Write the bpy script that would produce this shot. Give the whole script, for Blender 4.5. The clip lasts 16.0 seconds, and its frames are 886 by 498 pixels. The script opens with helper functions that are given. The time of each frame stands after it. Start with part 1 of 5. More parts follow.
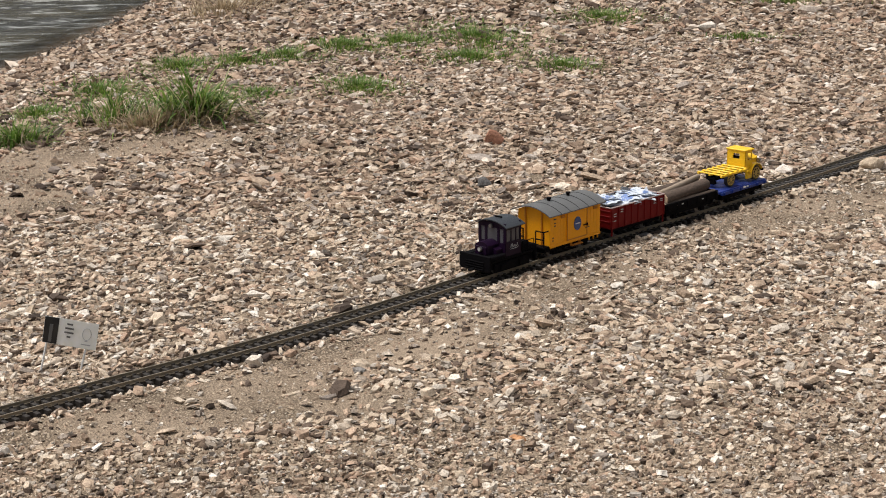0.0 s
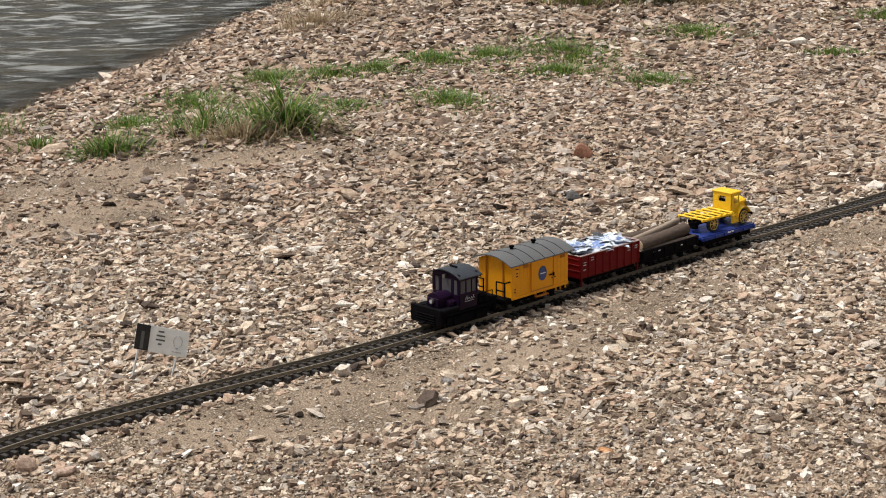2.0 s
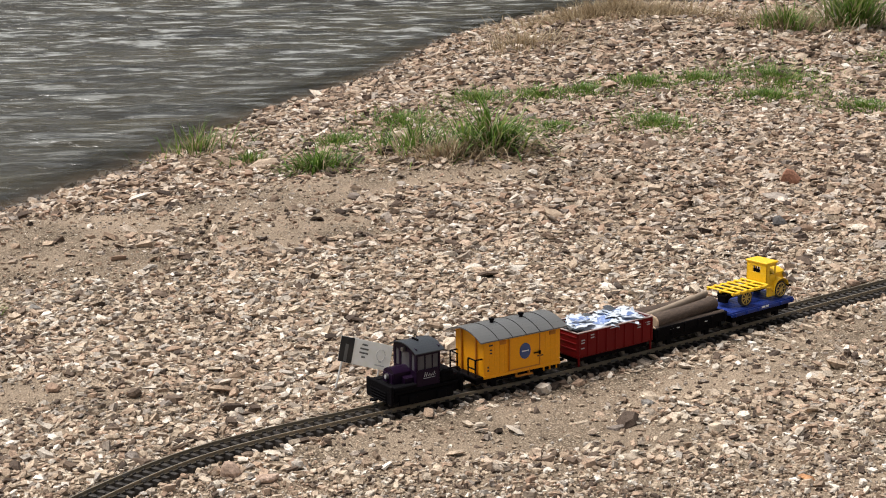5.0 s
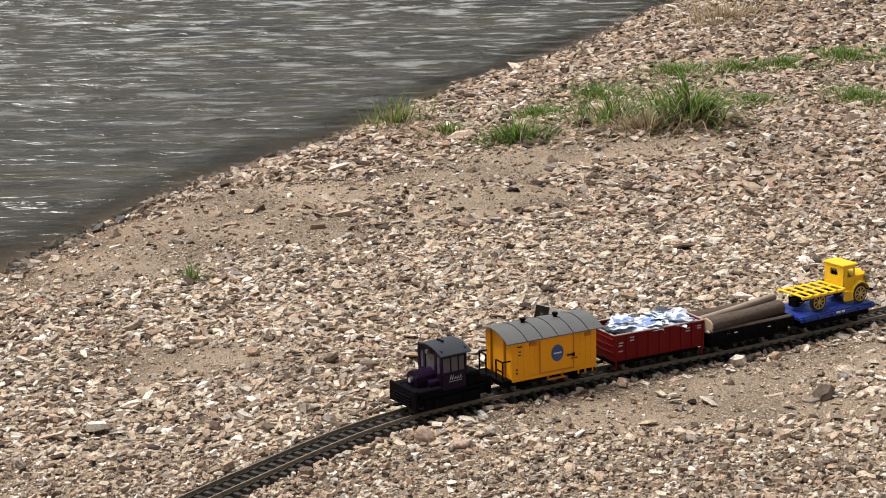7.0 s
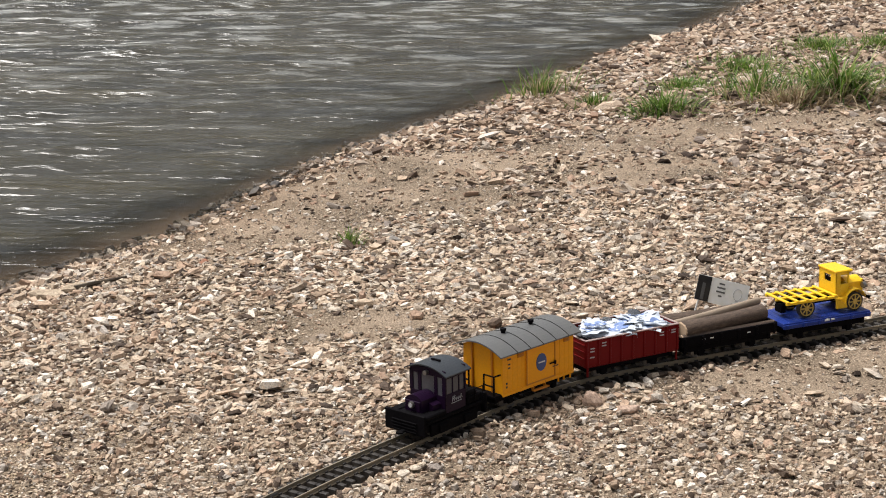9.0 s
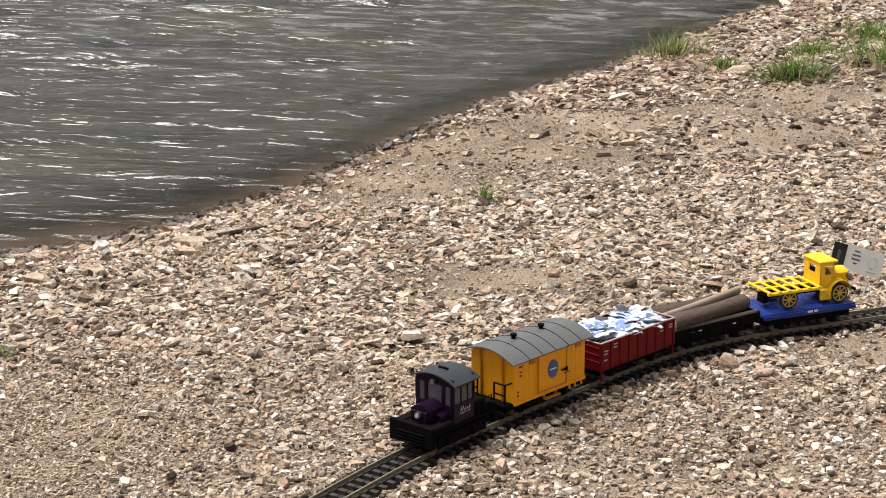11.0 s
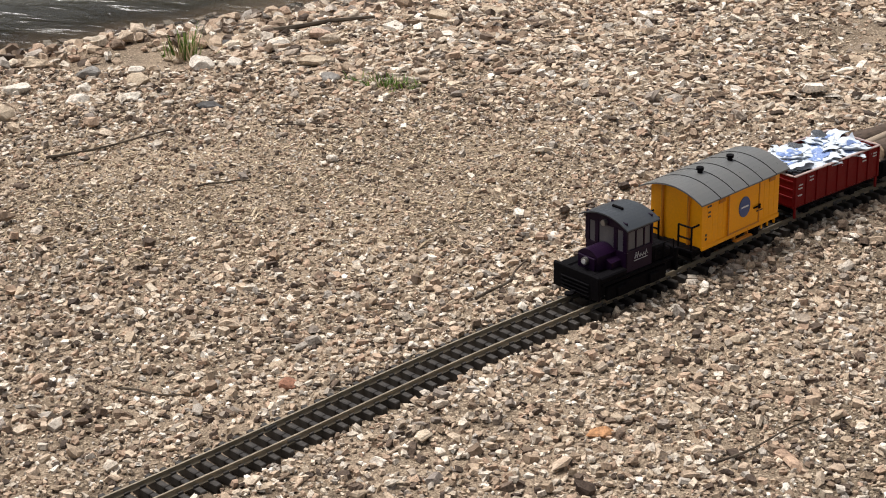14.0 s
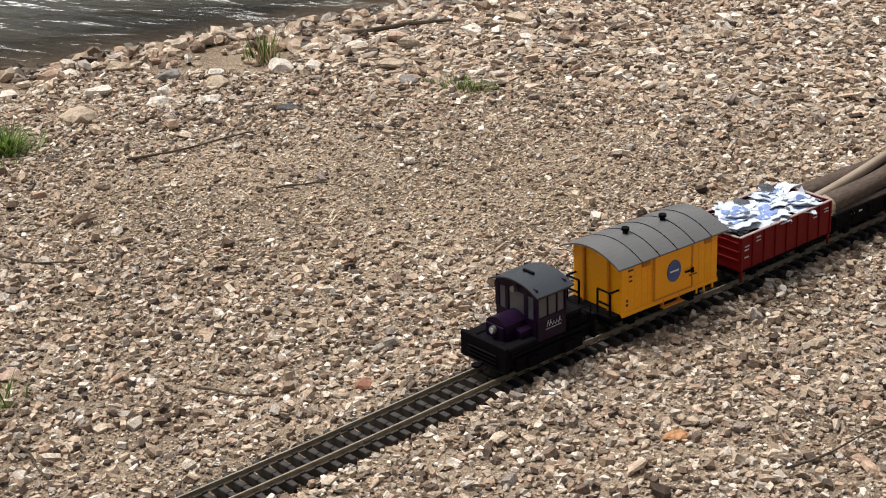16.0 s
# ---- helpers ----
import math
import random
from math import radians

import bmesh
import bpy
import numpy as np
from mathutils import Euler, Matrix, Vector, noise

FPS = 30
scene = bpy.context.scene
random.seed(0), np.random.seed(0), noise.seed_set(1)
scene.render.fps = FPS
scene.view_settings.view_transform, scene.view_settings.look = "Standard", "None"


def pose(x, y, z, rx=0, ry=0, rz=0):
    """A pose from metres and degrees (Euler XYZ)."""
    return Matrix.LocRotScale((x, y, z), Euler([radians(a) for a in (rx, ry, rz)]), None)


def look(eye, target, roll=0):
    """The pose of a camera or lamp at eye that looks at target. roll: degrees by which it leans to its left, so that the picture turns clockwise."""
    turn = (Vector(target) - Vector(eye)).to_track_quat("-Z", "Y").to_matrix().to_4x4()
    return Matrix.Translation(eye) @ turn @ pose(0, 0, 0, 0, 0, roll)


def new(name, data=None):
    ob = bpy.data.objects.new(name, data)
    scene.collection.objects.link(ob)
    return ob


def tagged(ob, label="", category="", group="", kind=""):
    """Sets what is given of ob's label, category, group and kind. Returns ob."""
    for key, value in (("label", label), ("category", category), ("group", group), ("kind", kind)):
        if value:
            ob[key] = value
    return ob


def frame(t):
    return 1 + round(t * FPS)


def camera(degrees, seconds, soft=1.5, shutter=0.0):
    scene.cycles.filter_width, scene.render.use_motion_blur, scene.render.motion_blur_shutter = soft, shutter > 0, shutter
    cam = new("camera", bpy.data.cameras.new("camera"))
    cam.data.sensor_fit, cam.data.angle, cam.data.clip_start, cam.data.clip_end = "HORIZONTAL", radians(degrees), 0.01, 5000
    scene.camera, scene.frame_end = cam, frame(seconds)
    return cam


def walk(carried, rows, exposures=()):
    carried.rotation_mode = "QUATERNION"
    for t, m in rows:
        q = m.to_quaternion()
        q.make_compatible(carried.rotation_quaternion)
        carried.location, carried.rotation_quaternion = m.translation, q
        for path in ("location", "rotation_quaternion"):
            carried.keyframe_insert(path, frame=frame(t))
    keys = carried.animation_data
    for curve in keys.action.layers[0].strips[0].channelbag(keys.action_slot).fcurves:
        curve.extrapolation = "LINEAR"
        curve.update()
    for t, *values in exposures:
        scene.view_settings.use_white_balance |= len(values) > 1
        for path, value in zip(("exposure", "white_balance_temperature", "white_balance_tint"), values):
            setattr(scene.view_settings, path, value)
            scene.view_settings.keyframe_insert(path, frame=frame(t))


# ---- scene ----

# ================= camera and its walk =================
cam = camera(25.376, 16.0, soft=1.05)


def held(x, y, z, yaw, pitch, roll):
    """Eye in metres; yaw to the right, pitch up and roll in degrees."""
    return pose(x, y, z) @ pose(0, 0, 0, 0, 0, -yaw) @ pose(0, 0, 0, 90 + pitch) @ pose(0, 0, 0, 0, 0, roll)


PATH = [
    (0.0, 0.012, 0.047, 1.295, 14.57, -14.83, -0.38), (0.5, 0.011, 0.044, 1.293, 13.80, -14.88, -0.54),
    (1.0, 0.006, 0.043, 1.290, 13.16, -14.85, -0.55), (1.5, 0.006, 0.042, 1.290, 12.57, -14.70, -0.50),
    (2.0, 0.002, 0.038, 1.289, 12.00, -14.36, -0.45), (2.5, 0.001, 0.033, 1.291, 11.39, -13.92, -0.29),
    (3.0, 0.002, 0.029, 1.290, 10.67, -13.53, -0.26), (3.2, 0.001, 0.027, 1.289, 10.38, -13.40, -0.25),
    (5.5, -0.003, 0.018, 1.283, 4.27, -13.76, -0.68), (6.0, 0.001, 0.016, 1.281, 2.59, -13.95, -0.93),
    (6.5, 0.004, 0.011, 1.279, 1.17, -14.11, -1.13), (7.0, 0.000, -0.000, 1.274, 0.01, -14.25, -1.27),
    (7.5, -0.021, -0.009, 1.275, -1.00, -14.38, -1.34), (8.0, -0.060, -0.012, 1.280, -1.89, -14.57, -1.25),
    (8.5, -0.081, -0.025, 1.282, -2.72, -14.84, -1.04), (8.7, -0.094, -0.041, 1.281, -3.00, -14.93, -1.06),
    (10.8, -0.185, -0.151, 1.316, -5.95, -15.97, -0.15), (11.0, -0.187, -0.152, 1.312, -6.48, -16.31, -0.15),
    (11.5, -0.205, -0.163, 1.288, -8.05, -17.49, -0.10), (12.0, -0.213, -0.159, 1.277, -10.11, -19.08, -0.03),
    (12.5, -0.197, -0.144, 1.273, -12.57, -20.74, -0.18), (13.0, -0.185, -0.152, 1.269, -15.05, -21.98, -0.43),
    (13.5, -0.190, -0.157, 1.268, -17.13, -22.65, -0.83), (14.0, -0.199, -0.162, 1.263, -18.54, -22.94, -1.08),
    (14.5, -0.199, -0.165, 1.263, -19.39, -23.01, -1.23), (15.0, -0.195, -0.164, 1.263, -19.95, -22.92, -1.44),
    (15.5, -0.196, -0.166, 1.263, -20.37, -22.81, -1.62), (16.0, -0.194, -0.169, 1.266, -21.01, -22.81, -1.82),
]
walk(cam, [(t, held(*v)) for t, *v in PATH], exposures=[(0.0, 0.06), (5.5, 0.20), (8.7, 0.28), (11.0, 0.40), (12.2, 0.38), (13.2, 0.28), (14.5, 0.24), (16.0, 0.20)])

# ================= world and sun =================
SUN_EL, SUN_AZ = radians(67), radians(-75)
world = bpy.data.worlds.new("overcast_sky")
scene.world = world
world.use_nodes = True
wn = world.node_tree
sky = wn.nodes.new("ShaderNodeTexSky")
sky.sky_type, sky.sun_disc, sky.sun_elevation, sky.sun_rotation = "NISHITA", False, SUN_EL, SUN_AZ
sky.air_density, sky.dust_density = 1.0, 4.0
grey = wn.nodes.new("ShaderNodeHueSaturation")
grey.inputs["Saturation"].default_value = 0.22
wn.links.new(sky.outputs["Color"], grey.inputs["Color"])
wn.links.new(grey.outputs["Color"], wn.nodes["Background"].inputs["Color"])
wn.nodes["Background"].inputs["Strength"].default_value = 0.110
sun = new("sun", bpy.data.lights.new("sun", "SUN"))
sun.data.energy, sun.data.angle, sun.data.color = 4.0, radians(28), (1.0, 0.965, 0.925)
sun.matrix_world = look((-2.2, 0.6, 5.5), (0, 0, 0))


# ================= materials =================
def nodes(name):
    m = bpy.data.materials.new(name)
    m.use_nodes = True
    return m, m.node_tree.nodes, m.node_tree.links, m.node_tree.nodes["Principled BSDF"]


def ramp(n, l, source, stops, interpolation="LINEAR"):
    r = n.new("ShaderNodeValToRGB")
    r.color_ramp.interpolation = interpolation
    e = r.color_ramp.elements
    while len(e) < len(stops):
        e.new(0.5)
    for k, (at, c) in enumerate(stops):
        e[k].position, e[k].color = at, (*c, 1)
    l.new(source, r.inputs["Fac"])
    return r.outputs["Color"]


def noise_of(n, l, scale, detail=4, vector=None, rough=0.55):
    t = n.new("ShaderNodeTexNoise")
    t.inputs["Scale"].default_value, t.inputs["Detail"].default_value, t.inputs["Roughness"].default_value = scale, detail, rough
    if vector is not None:
        l.new(vector, t.inputs["Vector"])
    return t.outputs["Fac"]


def mixed(n, l, fac, a, b, kind="MIX"):
    x = n.new("ShaderNodeMix")
    x.data_type, x.blend_type = "RGBA", kind
    for socket, value in ((x.inputs[0], fac), (x.inputs[6], a), (x.inputs[7], b)):
        if isinstance(value, (int, float)):
            socket.default_value = value
        elif isinstance(value, tuple):
            socket.default_value = (*value, 1)
        else:
            l.new(value, socket)
    return x.outputs[2]


def bumped(n, l, p, height, strength, distance):
    b = n.new("ShaderNodeBump")
    b.inputs["Strength"].default_value, b.inputs["Distance"].default_value = strength, distance
    l.new(height, b.inputs["Height"])
    l.new(b.outputs["Normal"], p.inputs["Normal"])


def paint(name, colour, rough=0.45, worn=0.25, dust=(0.32, 0.26, 0.19), metal=0.0, grain=900, relief=0.0003, shine=0.3):
    """Painted plastic or metal at model size: faint mottling, dust, fine grain."""
    m, n, l, p = nodes(name)
    co = n.new("ShaderNodeTexCoord").outputs["Object"]
    big, small = noise_of(n, l, 28, 5, co), noise_of(n, l, 260, 4, co)
    dark = tuple(c * 0.72 for c in colour)
    c = mixed(n, l, small, dark, colour)
    dusty = ramp(n, l, big, [(0.45, (0, 0, 0)), (0.8, (worn, worn, worn))])
    l.new(mixed(n, l, dusty, c, dust), p.inputs["Base Color"])
    l.new(ramp(n, l, small, [(0.3, (rough * 0.75,) * 3), (0.7, (min(1, rough * 1.3),) * 3)]), p.inputs["Roughness"])
    p.inputs["Metallic"].default_value = metal
    p.inputs["Specular IOR Level"].default_value = shine
    bumped(n, l, p, noise_of(n, l, grain, 3, co), 0.3, relief)
    return m


def stone_material(name, stops, island=True, wet=False, scale=1.0):
    m, n, l, p = nodes(name)
    co = n.new("ShaderNodeTexCoord").outputs["Object"]
    if island:
        pick = n.new("ShaderNodeNewGeometry").outputs["Random Per Island"]
    else:
        pick = n.new("ShaderNodeObjectInfo").outputs["Random"]
    base = ramp(n, l, pick, stops)
    speck = ramp(n, l, noise_of(n, l, 240 * scale, 5, co, 0.7), [(0.28, (0.36, 0.33, 0.30)), (0.5, (1, 1, 1)), (0.72, (1.3, 1.26, 1.2))])
    blot = ramp(n, l, noise_of(n, l, 45 * scale, 4, co), [(0.35, (0.72, 0.68, 0.64)), (0.65, (1.08, 1.06, 1.04))])
    c = mixed(n, l, 1.0, mixed(n, l, 1.0, base, speck, "MULTIPLY"), blot, "MULTIPLY")
    l.new(c, p.inputs["Base Color"])
    p.inputs["Roughness"].default_value = 0.35 if wet else 0.85
    p.inputs["Specular IOR Level"].default_value = 0.3
    bumped(n, l, p, noise_of(n, l, 500 * scale, 5, co, 0.7), 0.6, 0.002)
    return m


PEBBLES = [(0.0, (0.055, 0.040, 0.032)), (0.10, (0.14, 0.102, 0.078)), (0.20, (0.30, 0.225, 0.165)), (0.30, (0.46, 0.375, 0.285)), (0.38, (0.36, 0.25, 0.185)), (0.46, (0.54, 0.44, 0.335)), (0.54, (0.23, 0.20, 0.18)),
           (0.62, (0.56, 0.475, 0.375)), (0.70, (0.42, 0.30, 0.22)), (0.78, (0.62, 0.54, 0.44)), (0.86, (0.36, 0.33, 0.30)), (0.93, (0.67, 0.60, 0.51)), (1.0, (0.78, 0.74, 0.68))]
M_PEBBLE = stone_material("gravel_stone", PEBBLES)
# gravel_stone again, shade put into its colour to dim far and shore stones
M_PEBBLE_DARKENED = stone_material("darkened_gravel_stone", [(at, (r * 0.88, g * 0.85, b * 0.84)) for at, (r, g, b) in PEBBLES])
M_STONE = stone_material("loose_stone", PEBBLES, island=False)
M_WET = stone_material("wet_stone", [(0.0, (0.05, 0.04, 0.032)), (0.4, (0.12, 0.09, 0.065)), (0.75, (0.2, 0.15, 0.11)), (1.0, (0.3, 0.26, 0.2))], wet=True)


def ground_material():
    m, n, l, p = nodes("gravelly_sand")
    co = n.new("ShaderNodeTexCoord").outputs["Object"]
    v = n.new("ShaderNodeTexVoronoi")
    v.inputs["Scale"].default_value = 210
    l.new(co, v.inputs["Vector"])
    grit = ramp(n, l, v.outputs["Color"], [(0.1, (0.05, 0.037, 0.027)), (0.35, (0.16, 0.124, 0.089)), (0.6, (0.34, 0.275, 0.20)), (0.9, (0.66, 0.57, 0.45))])
    # dark cell edges: the shade between grains, put into the colour
    gap_shade = ramp(n, l, v.outputs["Distance"], [(0.25, (1, 1, 1)), (0.62, (0.28, 0.25, 0.22))])
    grit = mixed(n, l, 1.0, grit, gap_shade, "MULTIPLY")
    sand = ramp(n, l, noise_of(n, l, 420, 6, co, 0.75), [(0.3, (0.17, 0.125, 0.09)), (0.5, (0.40, 0.315, 0.235)), (0.72, (0.62, 0.51, 0.395))])
    bare = ramp(n, l, noise_of(n, l, 3.2, 6, co, 0.6), [(0.40, (0.2, 0.2, 0.2)), (0.6, (0.75, 0.75, 0.75))])
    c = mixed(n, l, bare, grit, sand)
    tone = ramp(n, l, noise_of(n, l, 1.1, 5, co), [(0.3, (0.8, 0.77, 0.73)), (0.7, (1.12, 1.08, 1.04))])
    c = mixed(n, l, 1.0, c, tone, "MULTIPLY")
    z = n.new("ShaderNodeSeparateXYZ")
    l.new(co, z.inputs[0])
    damp = n.new("ShaderNodeMapRange")
    damp.inputs["From Min"].default_value, damp.inputs["From Max"].default_value = -0.076, -0.036
    l.new(z.outputs["Z"], damp.inputs["Value"])
    c = mixed(n, l, damp.outputs["Result"], mixed(n, l, 1.0, c, (0.68, 0.60, 0.53), "MULTIPLY"), c)
    l.new(c, p.inputs["Base Color"])
    p.inputs["Roughness"].default_value = 0.9
    p.inputs["Specular IOR Level"].default_value = 0.25
    high = mixed(n, l, 0.5, ramp(n, l, v.outputs["Distance"], [(0.0, (1, 1, 1)), (0.8, (0, 0, 0))]), noise_of(n, l, 300, 5, co, 0.7))
    bumped(n, l, p, high, 1.0, 0.008)
    return m


M_GROUND = ground_material()


# the water's edge, going upstream
SHORE = np.array([(-30, -22), (-6, 0), (-4, 2), (-3.2, 2.95), (-2.7, 3.5), (-2.4, 3.85), (-2.05, 4.12), (-1.8, 4.36), (-1.55, 4.6), (-1.35, 4.95), (-1.15, 5.3), (-0.98, 5.75),
                  (-0.75, 6.3), (-0.5, 6.8), (-0.25, 7.3), (0.1, 8.0), (0.4, 8.6), (0.75, 9.35), (1.15, 10.25), (1.5, 10.95), (1.95, 11.4), (2.6, 11.55), (3.4, 11.5),
                  (4.6, 11.9), (6, 13), (9, 16), (40, 42)], float)


def water_material():
    m, n, l, p = nodes("river_water")
    co = n.new("ShaderNodeTexCoord").outputs["Object"]
    mp = n.new("ShaderNodeMapping")
    mp.inputs["Scale"].default_value = (1.9, 7.5, 1.0)
    mp.inputs["Rotation"].default_value = (0, 0, radians(6))
    l.new(co, mp.inputs["Vector"])
    murk = ramp(n, l, noise_of(n, l, 0.5, 4, mp.outputs["Vector"]), [(0.3, (0.005, 0.005, 0.002)), (0.7, (0.042, 0.034, 0.016))])
    # pale streaks stand for riffle foam and, nearer in, for painted-on brightness
    foam_and_gleam = ramp(n, l, noise_of(n, l, 1.9, 5, mp.outputs["Vector"], 0.62), [(0.51, (0, 0, 0)), (0.62, (0.75, 0.75, 0.75))])
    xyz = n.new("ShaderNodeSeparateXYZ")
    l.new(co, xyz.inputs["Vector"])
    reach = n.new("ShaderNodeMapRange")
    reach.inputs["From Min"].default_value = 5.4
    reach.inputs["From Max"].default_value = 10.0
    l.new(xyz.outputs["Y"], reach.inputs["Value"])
    riffle_and_gleam = n.new("ShaderNodeMath")
    riffle_and_gleam.operation = "MULTIPLY"
    l.new(foam_and_gleam, riffle_and_gleam.inputs[0])
    l.new(reach.outputs["Result"], riffle_and_gleam.inputs[1])
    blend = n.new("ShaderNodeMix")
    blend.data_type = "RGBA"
    l.new(riffle_and_gleam.outputs[0], blend.inputs[0])
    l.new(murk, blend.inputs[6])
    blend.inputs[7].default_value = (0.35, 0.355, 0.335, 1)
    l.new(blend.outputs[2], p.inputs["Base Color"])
    p.inputs["Specular IOR Level"].default_value = 0.9
    p.inputs["Roughness"].default_value = 0.22
    p.inputs["IOR"].default_value = 1.333
    # the sheet thins out over the shallows: the shore's y at each x, then the way out from it
    at = n.new("ShaderNodeSeparateXYZ")
    l.new(n.new("ShaderNodeNewGeometry").outputs["Position"], at.inputs[0])
    across = n.new("ShaderNodeMapRange")
    across.inputs["From Min"].default_value, across.inputs["From Max"].default_value = -6.0, 3.0
    l.new(at.outputs["X"], across.inputs["Value"])
    edge = ramp(n, l, across.outputs["Result"], [((x + 6.0) / 9.0, (y / 12.0,) * 3) for x, y in SHORE[1:21]])
    drop = n.new("ShaderNodeMath")
    drop.operation, drop.inputs[1].default_value = "MULTIPLY_ADD", -12.0
    l.new(edge, drop.inputs[0])
    l.new(at.outputs["Y"], drop.inputs[2])
    deep = n.new("ShaderNodeMapRange")
    for socket, value in (("From Min", 0.0), ("From Max", 0.75), ("To Min", 0.22), ("To Max", 1.0)):
        deep.inputs[socket].default_value = value
    l.new(drop.outputs[0], deep.inputs["Value"])
    l.new(deep.outputs["Result"], p.inputs["Alpha"])
    b = mixed(n, l, 0.45, noise_of(n, l, 0.95, 3, mp.outputs["Vector"], 0.5), noise_of(n, l, 2.9, 3, mp.outputs["Vector"], 0.5))
    bumped(n, l, p, b, 1.0, 0.062)
    return m


def thin_material(name, stops, dim=0.7, through_light=0.4):
    m, n, l, p = nodes(name)
    pick = n.new("ShaderNodeNewGeometry").outputs["Random Per Island"]
    co = n.new("ShaderNodeTexCoord").outputs["Object"]
    c = mixed(n, l, 1.0, ramp(n, l, pick, stops), ramp(n, l, noise_of(n, l, 90, 3, co), [(0.3, (dim, dim, dim)), (0.7, (1.85 - dim, 1.85 - dim, 1.80 - dim))]), "MULTIPLY")
    l.new(c, p.inputs["Base Color"])
    p.inputs["Roughness"].default_value = 0.5
    p.inputs["Specular IOR Level"].default_value = 0.3
    tr, mx = n.new("ShaderNodeBsdfTranslucent"), n.new("ShaderNodeMixShader")
    l.new(c, tr.inputs["Color"])
    mx.inputs[0].default_value = through_light
    l.new(p.outputs[0], mx.inputs[1])
    l.new(tr.outputs[0], mx.inputs[2])
    l.new(mx.outputs[0], n["Material Output"].inputs["Surface"])
    return m


M_WATER = water_material()
M_YELLOW = paint("yellow_orange_paint", (0.92, 0.37, 0.008), 0.45, 0.02, shine=0.2)
# lighter than the body yellow: the door rail's highlight, put into its paint
M_YELLOW_LIT = paint("lit_yellow_paint", (0.92, 0.62, 0.16), 0.4, 0.03)
M_YELLOW_TRIM = paint("dark_orange_trim", (0.55, 0.19, 0.008), 0.45, 0.12)
M_ROOF = paint("grey_roof", (0.11, 0.111, 0.11), 0.36, 0.06, shine=0.5)
M_CABROOF = paint("slate_grey_roof", (0.026, 0.031, 0.038), 0.4, 0.02, shine=0.4)
M_BRASS = paint("brassy_yellow_wheel", (0.62, 0.42, 0.10), 0.4, 0.2, (0.1, 0.07, 0.03))
M_BLACK = paint("black_plastic", (0.0035, 0.003, 0.004), 0.7, 0.003, shine=0.05)
M_PURPLE = paint("dark_purple_paint", (0.012, 0.004, 0.017), 0.35, 0.003, shine=0.1)
M_RED = paint("oxide_red_paint", (0.15, 0.004, 0.005), 0.5, 0.01, shine=0.12)
M_RIM = paint("pale_worn_rim", (0.36, 0.27, 0.25), 0.6, 0.3, (0.16, 0.03, 0.025))
M_BLUE = paint("blue_plastic", (0.008, 0.030, 0.21), 0.4, 0.05)
M_TRUCK = paint("bright_yellow_metal", (0.90, 0.54, 0.018), 0.35, 0.03)
M_TYRE = paint("black_tyre", (0.02, 0.02, 0.02), 0.7, 0.15)
M_RAIL = paint("weathered_brass_rail", (0.36, 0.30, 0.22), 0.4, 0.35, (0.10, 0.075, 0.055), 0.6)
M_SLEEPER = paint("dark_brown_plastic_sleeper", (0.024, 0.020, 0.018), 0.55, 0.30, (0.19, 0.17, 0.15))
M_WHITE = paint("white_print", (0.75, 0.75, 0.74), 0.5, 0.06)
M_PAPER = paint("white_glossy_wrapper", (0.62, 0.67, 0.74), 0.22, 0.25, (0.34, 0.42, 0.56))
M_LOGO = paint("blue_print", (0.05, 0.085, 0.23), 0.4, 0.08)
M_PALEBLUE = paint("pale_blue_print", (0.20, 0.28, 0.52), 0.3, 0.05)
M_DARKFOIL = paint("dark_grey_wrapper", (0.07, 0.075, 0.085), 0.25, 0.05)
M_STEEL = paint("dull_steel", (0.25, 0.24, 0.23), 0.4, 0.2, metal=0.9)
M_PANE = paint("grey_window_film", (0.085, 0.083, 0.095), 0.15, 0.05)
M_SIGN = thin_material("white_sign_paper", [(0.0, (0.90, 0.90, 0.90)), (1.0, (0.92, 0.92, 0.92))], 0.95, 0.45)
M_LENS = paint("clear_headlamp_lens", (0.45, 0.45, 0.45), 0.1, 0.0)
M_FAINT = paint("faint_grey_print", (0.46, 0.46, 0.47), 0.5, 0.05)
M_WINDOWS_DARK = paint("dark_print", (0.02, 0.02, 0.022), 0.4, 0.1)


def bark_material():
    m, n, l, p = nodes("brown_bark")
    co = n.new("ShaderNodeTexCoord").outputs["Object"]
    mp = n.new("ShaderNodeMapping")
    mp.inputs["Scale"].default_value = (0.25, 1, 1)
    l.new(co, mp.inputs["Vector"])
    f = noise_of(n, l, 260, 6, mp.outputs["Vector"], 0.7)
    l.new(ramp(n, l, f, [(0.3, (0.030, 0.019, 0.013)), (0.55, (0.075, 0.049, 0.034)), (0.78, (0.15, 0.105, 0.075))]), p.inputs["Base Color"])
    p.inputs["Roughness"].default_value = 0.85
    bumped(n, l, p, f, 0.6, 0.0015)
    return m


M_BARK = bark_material()
M_PALEBARK = paint("stripped_grey_bark", (0.30, 0.235, 0.175), 0.85, 0.4, (0.12, 0.085, 0.06))
M_CUT = paint("pale_cut_wood", (0.56, 0.41, 0.28), 0.8, 0.3, (0.2, 0.13, 0.08))


M_GRASS = thin_material("green_grass", [(0.0, (0.045, 0.095, 0.016)), (0.5, (0.11, 0.20, 0.030)), (0.82, (0.20, 0.28, 0.06)), (1.0, (0.36, 0.33, 0.17))])
M_STRAW = thin_material("dry_straw", [(0.0, (0.20, 0.14, 0.08)), (0.5, (0.36, 0.27, 0.17)), (1.0, (0.50, 0.41, 0.28))])
